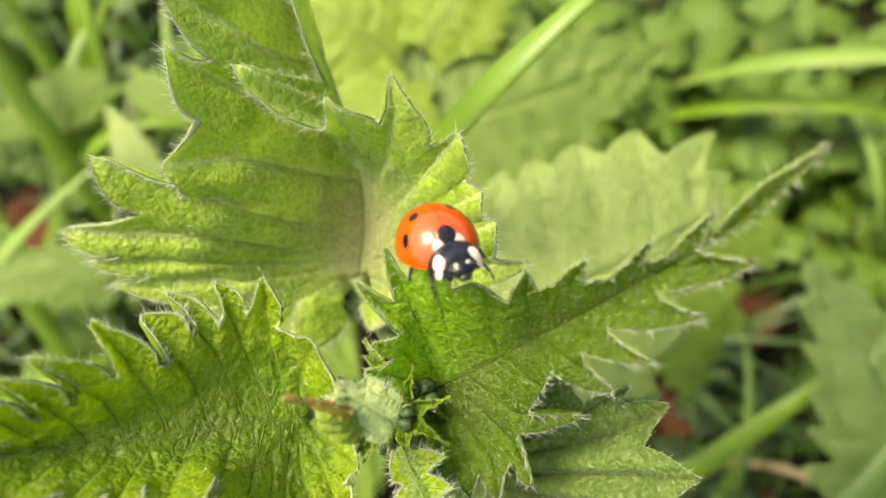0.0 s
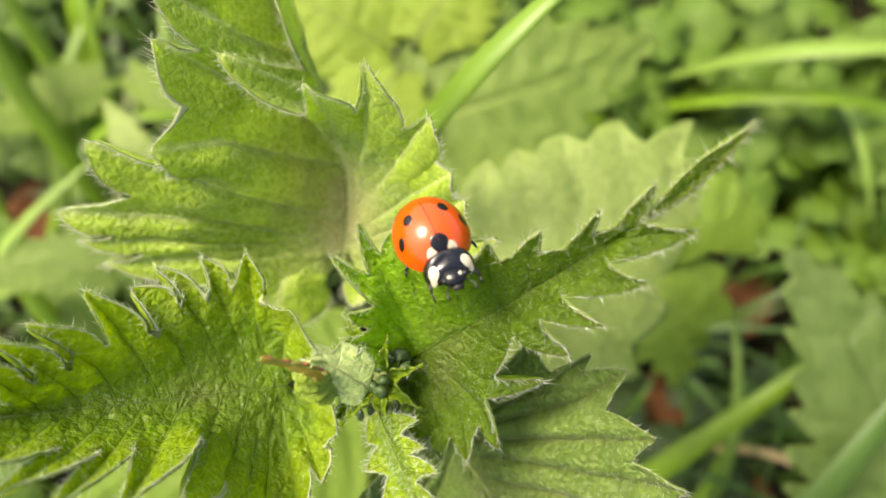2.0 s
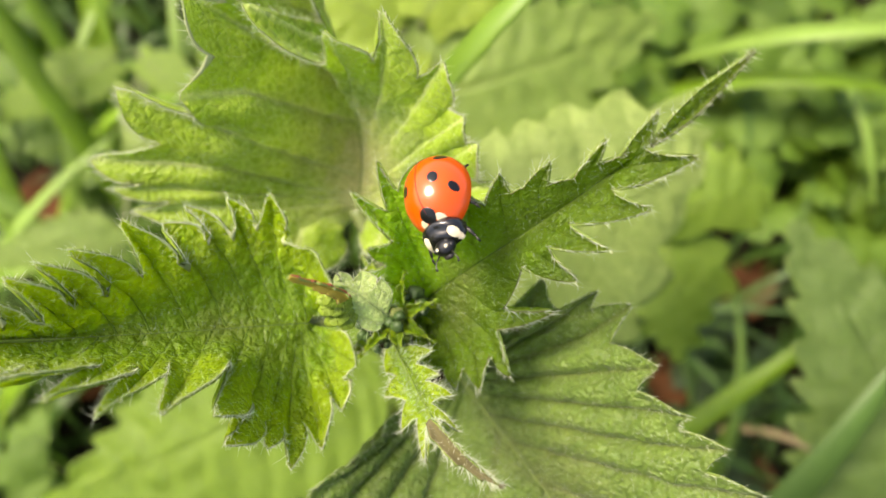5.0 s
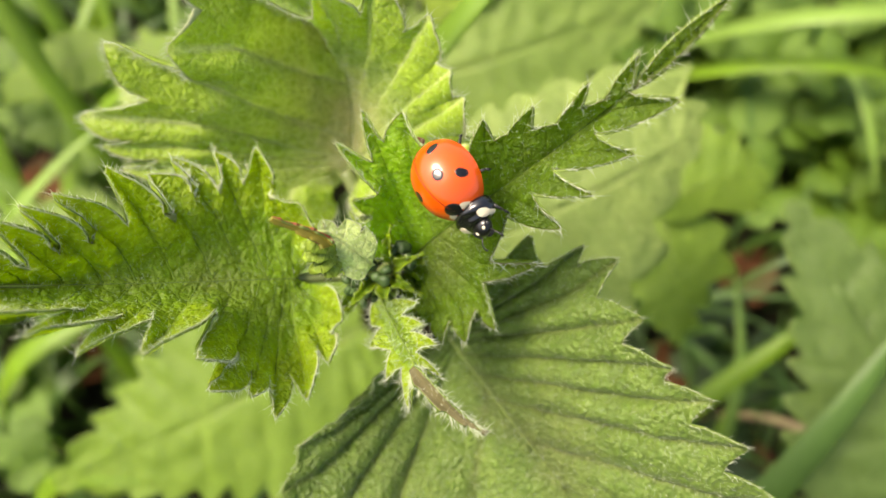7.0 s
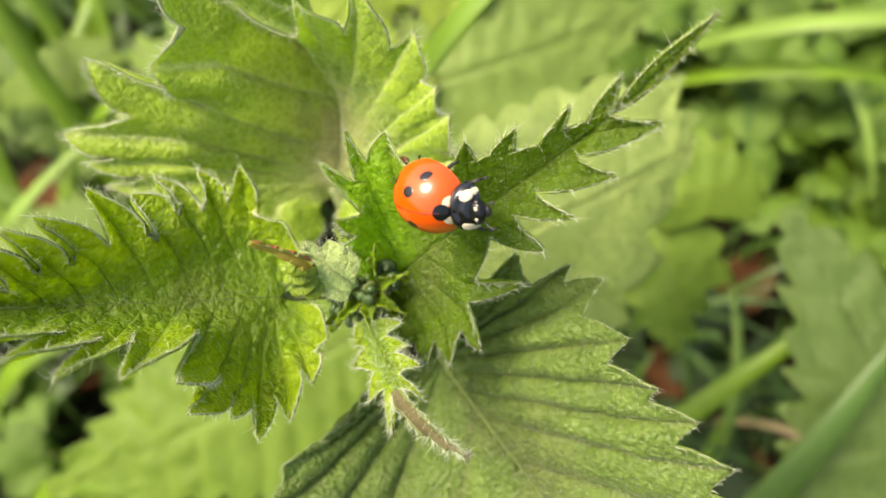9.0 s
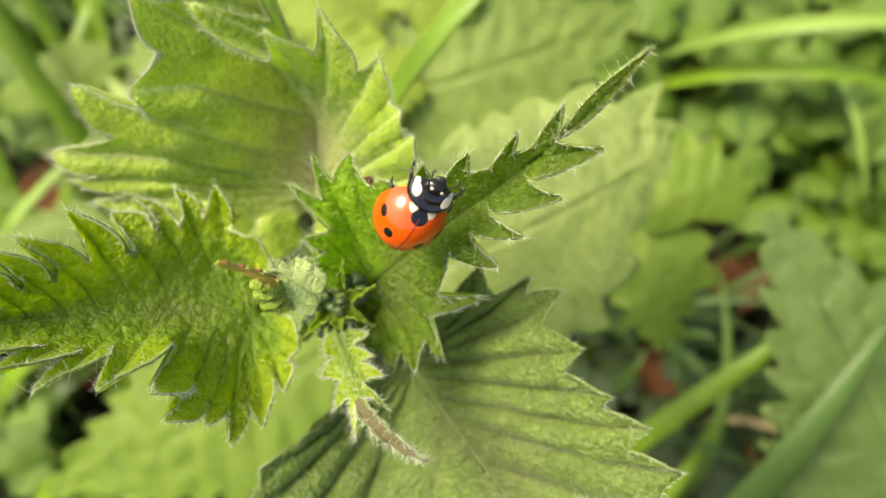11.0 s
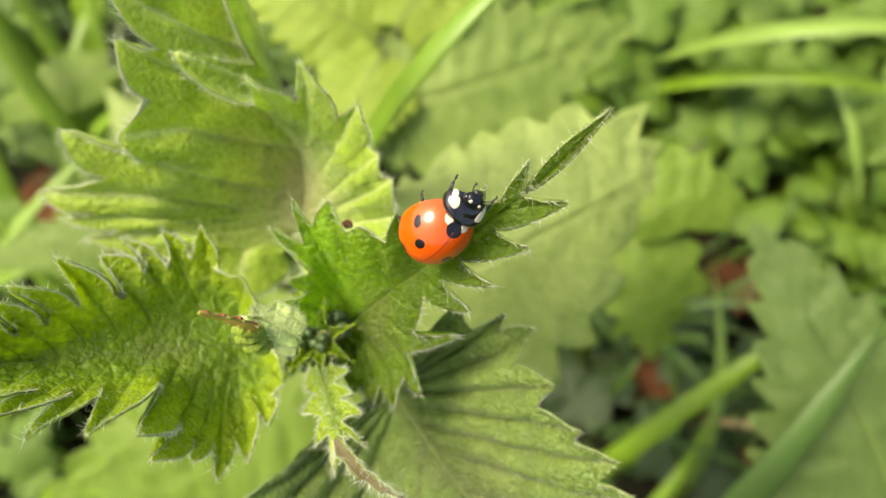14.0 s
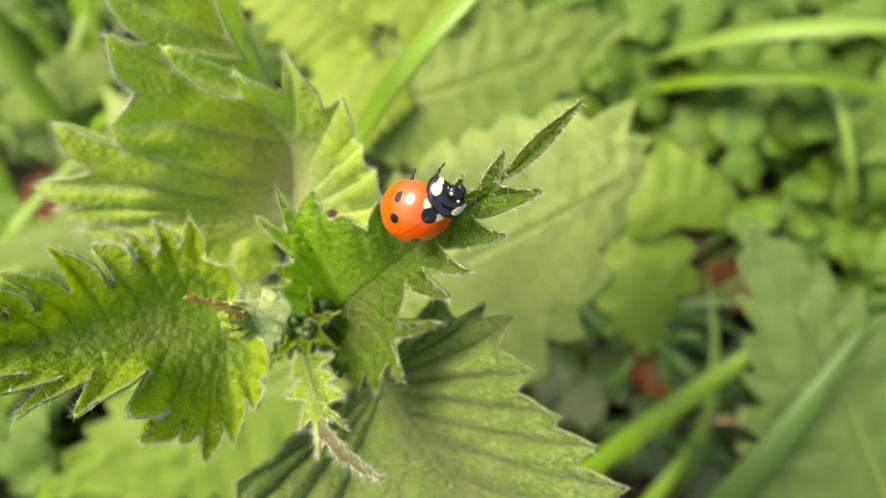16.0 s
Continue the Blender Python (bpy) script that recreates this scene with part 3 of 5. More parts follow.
def grown_leaf(P, wide, n=11, seed=1, up=(0, 0, 1), droop=0.12, cut=0.2):
    """An ordinary full-grown nettle leaf: forward teeth along an egg-shaped outline."""
    rng = random.Random(seed)
    P = [Vector(p) for p in P]
    length = (P[3] - P[0]).length
    halves = []
    for side in (-1, 1):
        def at(u, r):
            o, d = bez(P, max(0.0, min(1.0, u))), bez_d(P, max(0.0, min(1.0, u)))
            across = d.cross(Vector(up)).normalized() * side
            back = d * (u * length) if u < 0 else V(0, 0, 0)
            return o + back + across * r - Vector(up) * (droop * r * r / wide)

        def half_width(u):
            u = max(0.0, u)
            return wide * (0.5 + 0.5 * smooth_step(0, 0.22, u)) * max(0.02, 1 - max(0.0, (u - 0.22) / 0.78) ** 1.25)
        rows = []
        for k in range(n):
            u = k / n * 0.96 - 0.06
            g = 0.96 / n * rng.uniform(0.85, 1.15)
            notch = at(u, half_width(u) * (1 - cut * rng.uniform(0.7, 1.2)))
            tip = at(u + g * 1.15, half_width(u + g * 0.7) * rng.uniform(1.0, 1.12)) + Vector(up) * rng.uniform(-0.02, 0.05) * wide
            rows.append((*tip, *notch))
        halves.append(rows)
    return NettleLeaf(P, halves, up=up, lean=0.35, pleat=wide * 0.018, step=wide * 0.012, full=0.06, bubble=0, rough=wide * 0.06, seed=seed, na=6, ns=9, nb=4, keel=0.2, roll=0.1, point=wide * 0.06)


# ---- ground ----
def ground():
    n = 60
    verts, faces = [], []
    for i in range(n + 1):
        for j in range(n + 1):
            a, b = (i / n - 0.5) * 2, (j / n - 0.5) * 2
            x, y = math.copysign(abs(a) ** 4, a) * 300 + a * 0.5, math.copysign(abs(b) ** 4, b) * 300 + b * 0.5
            near = math.exp(-(x * x + y * y) / 4)
            verts.append((x, y, 0.012 * near * noise.noise(V(x * 9, y * 9, 0)) + 0.006 * near * noise.noise(V(x * 31, y * 31, 4))))
    for i in range(n):
        for j in range(n):
            a = i * (n + 1) + j
            faces.append((a, a + n + 1, a + n + 2, a + 1))
    m, nt, add = nodes_of("soil")
    co = add("ShaderNodeTexCoord")
    n1 = add("ShaderNodeTexNoise", Vector=co.outputs["Object"], Scale=45.0, Detail=6.0)
    n2 = add("ShaderNodeTexNoise", Vector=co.outputs["Object"], Scale=260.0, Detail=4.0)
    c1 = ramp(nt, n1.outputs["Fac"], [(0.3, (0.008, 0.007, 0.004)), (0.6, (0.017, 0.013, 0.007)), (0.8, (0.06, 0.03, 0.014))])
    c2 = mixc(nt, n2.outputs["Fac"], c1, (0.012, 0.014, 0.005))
    b = add("ShaderNodeBump", Height=n2.outputs["Fac"], Strength=0.8, Distance=0.004)
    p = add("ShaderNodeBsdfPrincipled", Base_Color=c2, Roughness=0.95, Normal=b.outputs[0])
    p.inputs["Specular IOR Level"].default_value = 0.08
    add("ShaderNodeOutputMaterial", Surface=p.outputs[0])
    return tagged(link_mesh("ground", verts, faces, m, None), "dark damp soil with brown leaf litter under the plants", "ground", kind="structure")


ground()

# ---- the nettle ----
nettle = tagged(new("nettle"), "young green stinging nettle with toothed hairy leaves seen from above", "nettle")
nettle.matrix_world = PLANT


def down(p, length):
    """A point below p, plumb, in the plant's space."""
    return Vector(p) + V(0, -0.4226, -0.9063) * length


def stem(parent, p, length, r):
    pts = [down(p, length * i / 16) + V(math.sin(i * 0.7) * 0.5, 0, 0) for i in range(17)]
    v, f = tube([q * MM for q in pts], [r * MM * (0.6 + 0.5 * min(1, i / 5)) for i in range(17)], 10)
    return link_mesh("stem", v, f, M_STEM, parent)


stem(nettle, (-3.0, -13.5, 2.0), 222, 1.9)


def petiole(parent, a, b, r=0.9, sag=1.0):
    a, b = Vector(a), Vector(b)
    P = [a, a * 0.6 + b * 0.4 - V(0, 0, sag), a * 0.25 + b * 0.75 - V(0, 0, sag * 0.6), b]
    v, f = tube([bez(P, i / 14) * MM for i in range(15)], [r * MM * (1.1 - 0.3 * i / 14) for i in range(15)], 8)
    return link_mesh("petiole", v, f, M_STEM, parent)


# leaf of the top pair on which the beetle walks
leaf_r = NettleLeaf([(-0.9, -12.3, 1.0), (3.2, -7.9, 11.0), (13.3, -3.2, 15.0), (21.5, 5.9, 21.0)],
    ([(-5.9, -9, 9, -3.1, -12.3, 6), (-5.3, -7, 9.5, -3.8, -8.4, 8), (-6.6, -2.1, 10.4, -3.3, -6.5, 9), (-4.2, 0.3, 11.3, -3.5, -3.8, 9.8), (-0.9, 0.1, 11, -2.5, -2.3, 10.5), (1.9, -2.3, 12.5, 0.5, -2.7, 11.5), (5.4, -1.3, 15.5, 4.4, -3.7, 14), (6.9, -2.5, 14.8, 6.3, -2.8, 14.4), (9, -0.6, 16.6, 7.2, -2.4, 14.9), (9.7, -2, 15.8, 9, -2.1, 15.4), (12.6, 0.7, 18.5, 10.6, -1.9, 16.2), (13.2, -0.6, 17.4, 12.3, -1, 17), (15.7, 2.4, 20.1, 13.7, -0.4, 17.7, 15.5, 0.1, 18.6)],
     [(0.2, -18.5, 6, -2, -14.8, 4), (2.2, -19.4, 7, 1.1, -17.9, 5.5), (4.3, -19.3, 7.7, 2.9, -17.4, 7), (6.9, -18.1, 8.3, 5.1, -16.4, 7.5), (10.6, -12.2, 9.3, 5.8, -14, 8.5), (7.1, -9.7, 11.5, 6.2, -12, 9.5), (11.5, -9.5, 14.4, 7.4, -8.5, 12.7), (13.3, -7.1, 16.9, 9.1, -6.8, 14.7), (16.2, -4.2, 17.6, 10.5, -5.2, 15.5), (18.9, -0.7, 19, 13.4, -2.8, 16.7, 15.3, -0, 18.2)]),
    sag=(0.0, 0.25), pleat=0.3, lean=0.75, roll=0.2, step=0.6, point=0.6, bubble=0.14, cell=1.3, full=0.15, inset=0.1, seed=3)
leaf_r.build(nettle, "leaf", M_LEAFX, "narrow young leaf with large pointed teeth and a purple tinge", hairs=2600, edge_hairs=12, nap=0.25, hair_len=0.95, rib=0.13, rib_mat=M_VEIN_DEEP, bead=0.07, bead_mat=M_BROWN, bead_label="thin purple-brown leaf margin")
petiole(nettle, (-2.8, -13.5, 2.0), (-0.9, -12.1, 2.9))

# broad leaf of the top pair
leaf_l = NettleLeaf([(-11.3, -13.9, 3.5), (-16.6, -13.9, 6.5), (-25.4, -14.0, 12.5), (-40.4, -13.2, 21.0)],
    ([(-10.4, -7, 6.5, -9.8, -12.2, 4), (-14.1, -2, 7.2, -13, -6.2, 5.5), (-17.8, -2.5, 7.2, -15.4, -5, 6), (-21.1, -3.2, 8.5, -17.2, -5.6, 7), (-22.3, -4.8, 10, -18.7, -6.3, 8.5), (-23.5, -4.5, 14.7, -20.1, -8.5, 10.5), (-26.4, -6.8, 16.7, -22.9, -9, 12), (-28, -7.7, 18, -24.8, -10.1, 13.5), (-29.5, -8.7, 19, -26.6, -11, 15), (-31.5, -9.7, 20, -28.5, -12.2, 16), (-34, -11.1, 21, -30.8, -12.5, 17)],
     [(-6.7, -17.5, 6, -8.9, -14.7, 4), (-7.7, -21, 8, -7.6, -18.7, 6), (-9.1, -23.8, 10, -9.3, -19.6, 6.5), (-11.3, -24.8, 12, -11.1, -21.9, 8), (-12.7, -22.5, 13.5, -12.5, -21.9, 9.5), (-15.2, -21.3, 16, -13.3, -21.3, 11), (-15.2, -18.5, 18.2, -14.6, -19, 12), (-17.9, -18, 20.8, -16.4, -16, 11.5), (-21.3, -17.6, 22.7, -20, -16.2, 14), (-24.2, -16.2, 23.5, -22, -16.1, 15.5), (-28, -15.3, 24, -24.2, -15.5, 16.5), (-31.9, -15, 24, -27.7, -15.2, 18)]),
    up=(0.3, 0.1, 1), sag=(0.8, 0.8), pleat=0.2, lean=0.5, step=1.0, roll=0.4, keel=0.5, full=0.42, inset=0.25, lift=(-0.7, -0.7), bubble=0.22, cell=1.0, seed=5)
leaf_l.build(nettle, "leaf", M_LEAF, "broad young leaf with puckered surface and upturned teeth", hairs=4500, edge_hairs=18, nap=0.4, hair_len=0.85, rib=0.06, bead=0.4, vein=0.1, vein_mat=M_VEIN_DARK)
petiole(nettle, (-3.4, -13.6, 0.6), (-12.4, -14.1, 2.2), 0.6)

# trough-shaped leaf of the pair below
leaf_u = NettleLeaf([(-8.8, -2.8, -9.0), (-6.2, 6.5, -10.0), (-10.7, 17.0, -9.5), (-19.2, 35.0, 0.0)],
    ([(-15.7, -11, -6, -10.5, -5.9, -8), (-30.5, -3.1, -1, -19.5, -5.3, -4), (-31.4, -1.1, 0.5, -26.2, -2.3, -1), (-32.7, 1.7, 2.1, -28.3, -0.5, 0.5), (-27.9, 7.6, 6.2, -25.5, 3, 2.5), (-21.9, 6.3, 7.1, -20.1, 5, 4), (-20.8, 15.2, 8.9, -19.6, 10.1, 6.2), (-21.7, 20.2, 9.5, -18, 14.7, 6.5), (-21.6, 27, 9, -19.2, 20.4, 6.5)],
     [(-7.1, -8.2, -6, -7.6, -5.6, -8), (7.3, -1.1, 5, -1.2, -4.6, -2), (4.1, 2.2, 6.8, 4, -0.5, 3), (2.9, 4.4, 7.2, 2.9, 2.6, 4.5), (1.1, 9, 8.1, 1.7, 5.6, 5), (-4.1, 12.9, 9.5, -1, 8.3, 5.5), (-9.2, 11.3, 8.5, -5.3, 10, 5), (-16.5, 14.3, 7.9, -9.7, 10.2, 4), (-12.9, 24.2, 5, -10, 14.3, 1), (-14.6, 29.3, 4, -13, 24.6, 1)]),
    sag=(2.0, 0.8), pleat=0.3, lean=0.45, step=1.0, full=0.3, inset=0.3, lift=(1.6, 0.8), roll=0.3, bubble=0.25, cell=0.8, seed=8)
leaf_u.build(nettle, "leaf", M_LEAFU, "broad trough-shaped leaf with a purple-brown bloom along its midrib", hairs=8000, edge_hairs=18, nap=0.5, hair_len=1.0, rib=0.12, bead=0.4, inner_bead=0.9, vein=0.16, vein_mat=M_VEIN)
petiole(nettle, (-3.2, -13.0, -8.0), (-8.7, -2.8, -8.1), 1.1)

# its opposite leaf
leaf_d = NettleLeaf([(2.2, -20.3, -6.0), (7.1, -25.9, 0.0), (12.8, -33.3, 3.0), (28.5, -52.0, 2.0)],
    ([(10.4, -9.6, 4, 4.4, -18.4, -4), (14.9, -10.8, 6, 12, -12.9, 3), (17.6, -12, 7.2, 14.5, -12.7, 4.5), (19.1, -17, 9.6, 15.8, -15.5, 6.5), (21.3, -21.1, 10, 17.6, -19.3, 8), (24.6, -23.7, 10.4, 20.9, -22.3, 9), (27.4, -27.5, 10.6, 22.9, -25.7, 9.5), (30.6, -32.4, 10.5, 25.7, -29.7, 9.5), (33, -38.8, 9, 28.7, -35.5, 8.5)],
     [(-4.8, -24.2, 0, 0.2, -21.4, -4), (-7, -26.9, 1.5, -5.4, -26, -0.5), (-11.7, -30.1, 2.5, -8.8, -28.4, 1), (-13.2, -34.2, 3, -12, -32.2, 2), (-11.6, -39.2, 3, -11.9, -37.3, 2), (-7.4, -44.6, 3, -8.9, -42.5, 2), (0.1, -49.4, 3, -3.3, -46.8, 2), (12.4, -53.8, 2, 7, -50.6, 2)]),
    sag=(0.0, 0.5), pleat=0.9, lean=1.0, step=0.5, full=0.1, roll=0.2, bubble=0.2, cell=0.8, seed=11)
leaf_d.build(nettle, "leaf", M_LEAFD, "large lower leaf with deep pleats between its side veins", hairs=6500, edge_hairs=12, hair_len=0.7, bead=0.05, bead_mat=M_RIM, bead_label="thin pale leaf margin")
petiole(nettle, (-2.9, -14.5, -8.0), (2.2, -20.3, -6.1), 1.1)

# small folded leaf hanging from the bud
leaf_e = NettleLeaf([(-3.4, -15.4, 6.0), (-1.8, -17.5, 10.0), (-0.4, -19.1, 12.5), (0.6, -20.7, 14.0)],
    ([(0.2, -15.7, 8.5, -1.9, -15.6, 7), (0.8, -17.3, 10.5, -1.2, -16.8, 9), (1.9, -18.7, 12, -0.4, -17.9, 10.5), (2.3, -21.1, 13.5, 0.2, -19.2, 12.5)],
     [(-3.9, -17.7, 8, -4, -16, 6), (-3.8, -19.2, 10, -2.9, -17.9, 8.5), (-2.2, -21.5, 12, -1.9, -19.5, 10.5), (-0.3, -23.6, 13.5, -0.8, -20.4, 12)]),
    sag=(0.2, 0.2), pleat=0.2, lean=0.4, roll=0.3, step=0.3, full=0.1, point=0.3, bubble=0.1, cell=1.5, seed=21, na=10, ns=8, nb=6)
leaf_e.build(nettle, "leaf", M_LEAF, "small folded young leaf with a drawn-out hairy tip", hairs=700, edge_hairs=22, hair_len=0.8, rib=0.1, bead=0.12)

leaf_s = Leaf([(-0.0, -20.1, 14.0), (2.1, -22.2, 15.3), (3.7, -23.7, 15.4), (5.6, -24.7, 15.2)], (0.1, -0.2, 1), 1.0,
              ([(0.1, 1.0), (0.4, 1.0), (0.7, 0.7), (0.9, 0.3)], [(0.1, 1.0), (0.4, 0.95), (0.7, 0.7), (0.9, 0.3)]), fold=((35, 35, 30), (35, 35, 30)), sweep=(10, 45), notch=0.9, pleat=0.1, seed=25, ns=6, flick=0.1, rough=0.6)
leaf_s.build(nettle, "leaf_tip", M_BROWN, "drawn-out purple-brown hairy leaf tip", hairs=700, edge_hairs=30, hair_len=0.9, rib=0.12, rib_mat=M_BROWN)

# downy bud leaf
leaf_w = NettleLeaf([(-3.1, -12.3, 12.0), (-4.5, -11.1, 13.4), (-5.3, -10.2, 13.8), (-7.1, -9.6, 14.6)],
    ([(-3.8, -9.2, 12.5, -2.9, -10.8, 12), (-5.2, -8.6, 13, -4.1, -9.6, 12.8), (-6.8, -8.7, 14, -5.8, -9.3, 13.6)],
     [(-5.3, -13.1, 12.8, -3.8, -13.2, 12.2), (-7, -12.9, 13.2, -5.6, -12.5, 13), (-8.2, -12, 13.8, -6.8, -11.7, 13.6), (-8.5, -10.8, 14.4, -7.4, -10.9, 14)]),
    sag=(-0.4, -0.6), pleat=0.2, lean=0.3, roll=0.1, step=0.2, full=0.3, point=0.7, bubble=0.03, cell=1.5, seed=23, na=10, ns=10, nb=6)
leaf_w.build(nettle, "leaf", M_PALE, "folded downy bud leaf with a reddish tongue-like tip", hairs=260, edge_hairs=7, nap=0.3, hair_len=0.8, rib=0.08, rib_mat=M_PALE, bead=0.1)

leaf_t = Leaf([(-6.0, -10.5, 15.4), (-6.7, -9.5, 17.0), (-7.8, -9.4, 17.2), (-9.4, -8.7, 19.1)], (0.25, -0.75, 0.75), 1.0,
              ([(0.1, 0.75), (0.35, 0.62), (0.6, 0.6), (0.85, 0.35)], [(0.1, 0.75), (0.35, 0.6), (0.6, 0.55), (0.85, 0.35)]), fold=((35, 30, 25), (35, 30, 25)), sweep=(0, 30), notch=0.93, pleat=0.1, seed=24, ns=6, flick=0.1, rough=0.7)
leaf_t.build(nettle, "leaf_tip", M_TIP, "tongue-like olive leaf tip with a reddish edge", hairs=20, edge_hairs=1, hair_len=0.4, rib=0.15, rib_mat=M_RED, bead=0.16, bead_mat=M_RED)
for i, (tip, turn) in enumerate((((-8.0, -10.7, 15.3), 0.2), ((-8.1, -11.6, 14.3), 0.0), ((-7.8, -12.6, 13.3), -0.3), ((-6.6, -13.0, 12.5), -0.5))):
    tip = Vector(tip)
    root = V(-5.9, -10.9 - 0.25 * i, 14.6 - 0.5 * i)
    mid = (root + tip) * 0.5
    lf = Leaf([root, mid + V(0.2, turn, 0.7), mid + V(-0.7, turn, 0.8), tip], (0.1, 0.3, 1), 0.8,
              ([(0.15, 0.5), (0.45, 0.6), (0.75, 0.45)], [(0.15, 0.5), (0.45, 0.6), (0.75, 0.45)]), fold=((-25, -35, -35), (-25, -35, -35)), sweep=(0, 30), notch=0.92, pleat=0.1, seed=130 + i, ns=6, flick=0.0, rough=0.4)
    lf.build(nettle, "leaf_tooth", M_LEAFY, "", hairs=30, edge_hairs=2, hair_len=0.4, rib=0.1, thick=0.3, bead=0.12)

# tight cluster of unopened buds and bud leaves in the middle of the shoot
rng = random.Random(41)
for i in range(30):
    a, rr = rng.uniform(0, 6.28), rng.uniform(0.3, 3.4)
    c = V(-3.6 + rr * math.cos(a), -13.2 + rr * math.sin(a), 5.6 - 0.35 * rr + rng.uniform(-0.6, 0.8))
    bm = bmesh.new()
    bmesh.ops.create_icosphere(bm, subdivisions=2, radius=1)
    for v in bm.verts:
        v.co *= 1 + 0.25 * noise.noise(v.co * 2 + c)
    s = rng.uniform(0.35, 0.7)
    bm.transform(Matrix.Translation(c * MM) @ Euler((rng.uniform(-1, 1), rng.uniform(-1, 1), a)).to_matrix().to_4x4() @ Matrix.Diagonal((s * MM, s * 0.8 * MM, s * 1.3 * MM, 1)))
    part("bud", bm, M_BUD, nettle)
for i in range(7):
    a = i * 0.9 + 0.4
    d = V(math.cos(a), math.sin(a), 0)
    o = V(-3.4, -13.2, 4.2) + d * 1.2
    lf = Leaf([o, o + d * 0.8 + V(0, 0, 1.4), o + d * 1.8 + V(0, 0, 2.4), o + d * 3.2 + V(0, 0, 2.7)], V(0, 0, 1) - d * 0.7, 1.2,
              even_teeth(4, 1.1, 0.7, 0.2, 0.1, 50 + i), fold=((30, 40, 50), (30, 40, 50)), notch=0.6, pleat=0.15, seed=60 + i, ns=6, flick=0.2, rough=0.3)
    lf.build(nettle, "bud_leaf", M_LEAF, hairs=30, edge_hairs=2, hair_len=0.6, rib=0.2, thick=0.15)

for i in range(10):
    a = i * 0.628 + 0.2
    d = V(math.cos(a), math.sin(a), 0)
    o = V(-3.6, -13.0, 0.6) + d * 1.0
    k = 0.8 + 0.25 * math.sin(i * 2.3)
    lf = Leaf([o, o + d * 1.4 * k + V(0, 0, 1.6), o + d * 3.2 * k + V(0, 0, 2.6), o + d * 5.4 * k + V(0, 0, 2.2 + math.sin(i * 1.7))], V(0, 0, 1) - d * 0.5, 2.2,
              even_teeth(5, 2.0 * k, 0.7, 0.25, 0.12, 150 + i), fold=((25, 35, 40), (25, 35, 40)), notch=0.62, pleat=0.3, seed=160 + i, ns=8, flick=0.35, rough=0.5, roll=0.2)
    lf.build(nettle, "bud_leaf", M_LEAF if i % 3 == 0 else M_PALE, hairs=160, edge_hairs=8, hair_len=0.7, rib=0.15, thick=0.15)
bm = bmesh.new()
bmesh.ops.create_icosphere(bm, subdivisions=3, radius=1)
for v in bm.verts:
    v.co *= 1 + 0.35 * noise.noise(v.co * 1.8)
bm.transform(Matrix.Translation(V(0.3, -2.1, 8.8) * MM) @ Matrix.Diagonal((0.55 * MM, 0.4 * MM, 0.4 * MM, 1)))
part("bud_scale", bm, M_DEAD_BUD, nettle, "small shrivelled red-brown bud scale")

# next pairs further down the stem
FAR = dict(hairs=0, edge_hairs=0, rib=0.5, thick=0.3, bead=0)
leaf_b = NettleLeaf([(-5.9, -15.3, -48.0), (12.7, -10.9, -41.0), (28.0, -2.3, -40.0), (45.0, 6.7, -46.0)],
    ([(0.6, 7.3, -48, -4.4, -7, -46), (9.9, 13.2, -48, 4.3, 6, -46), (14.5, 14.7, -48, 11.9, 10.7, -46), (22.2, 17.5, -48, 17.4, 13.2, -45), (31.8, 19.8, -48, 25.8, 15.1, -45), (44.3, 19.4, -47, 35.2, 14.9, -45), (46.9, 12, -47, 41.4, 12.4, -45)],
     [(13.6, -44.8, -52, 2.3, -28.8, -48), (29.8, -31.7, -50, 18.8, -32, -48), (35.9, -24.2, -49, 27.6, -23.4, -46), (40.6, -12.6, -48, 32.8, -17.8, -45), (41.9, -3.6, -47, 36.8, -7.3, -45)]),
    lean=0.35, pleat=0.4, step=0.25, full=0.12, bubble=0, rough=1.0, seed=31, na=8, ns=9, nb=5, keel=0.3, roll=0.1, point=1.2)
leaf_b.build(nettle, "leaf", M_LEAFC, "large pale lower leaf spread flat under the shoot", **FAR)
leaf_g = grown_leaf([(-19.4, -33.2, -104.3), (-47.2, -50.9, -99.5), (-69.2, -61.7, -99.5), (-106.8, -78.4, -110.8)], 37.0, 11, 33)
leaf_g.build(nettle, "leaf", M_LEAFM, "large pale lower leaf spread flat under the shoot", **FAR)

# neighbouring nettles
def neighbour(label, top, leaves, seed):
    th = tagged(new("nettle"), label, "nettle")
    th.matrix_world = PLANT
    height = (PLANT @ (Vector(top) * MM)).z
    stem(th, top, height / MM, 1.6)
    for k, (P, w, mat) in enumerate(leaves):
        lf = grown_leaf(P, w, 10, seed + k, (0, -0.15, 1))
        lf.build(th, "leaf", mat, "", **FAR)
        petiole(th, top, P[0], 0.9)
    return th


neighbour("pale nettle growing behind the first with broad toothed leaves", (-7.2, 42.0, -106.0),
          [([(-8.5, 28.5, -100.6), (9.0, 31.2, -96.6), (27.9, 37.9, -96.6), (56.3, 50.1, -103.3)], 31.0, M_LEAFB),
           ([(-9.9, 46.0, -97.9), (-23.4, 52.8, -92.5), (-36.9, 59.5, -92.5), (-55.8, 69.0, -97.9)], 16.2, M_LEAFY),
           ([(-4.5, 47.4, -95.2), (3.6, 58.2, -89.8), (11.7, 69.0, -89.8), (22.5, 85.2, -95.2)], 14.9, M_LEAFY),
           ([(-8.5, 40.6, -95.2), (-13.9, 31.2, -92.5), (-18.0, 21.7, -93.9), (-20.7, 6.9, -100.6)], 14.9, M_LEAFY)], 70)
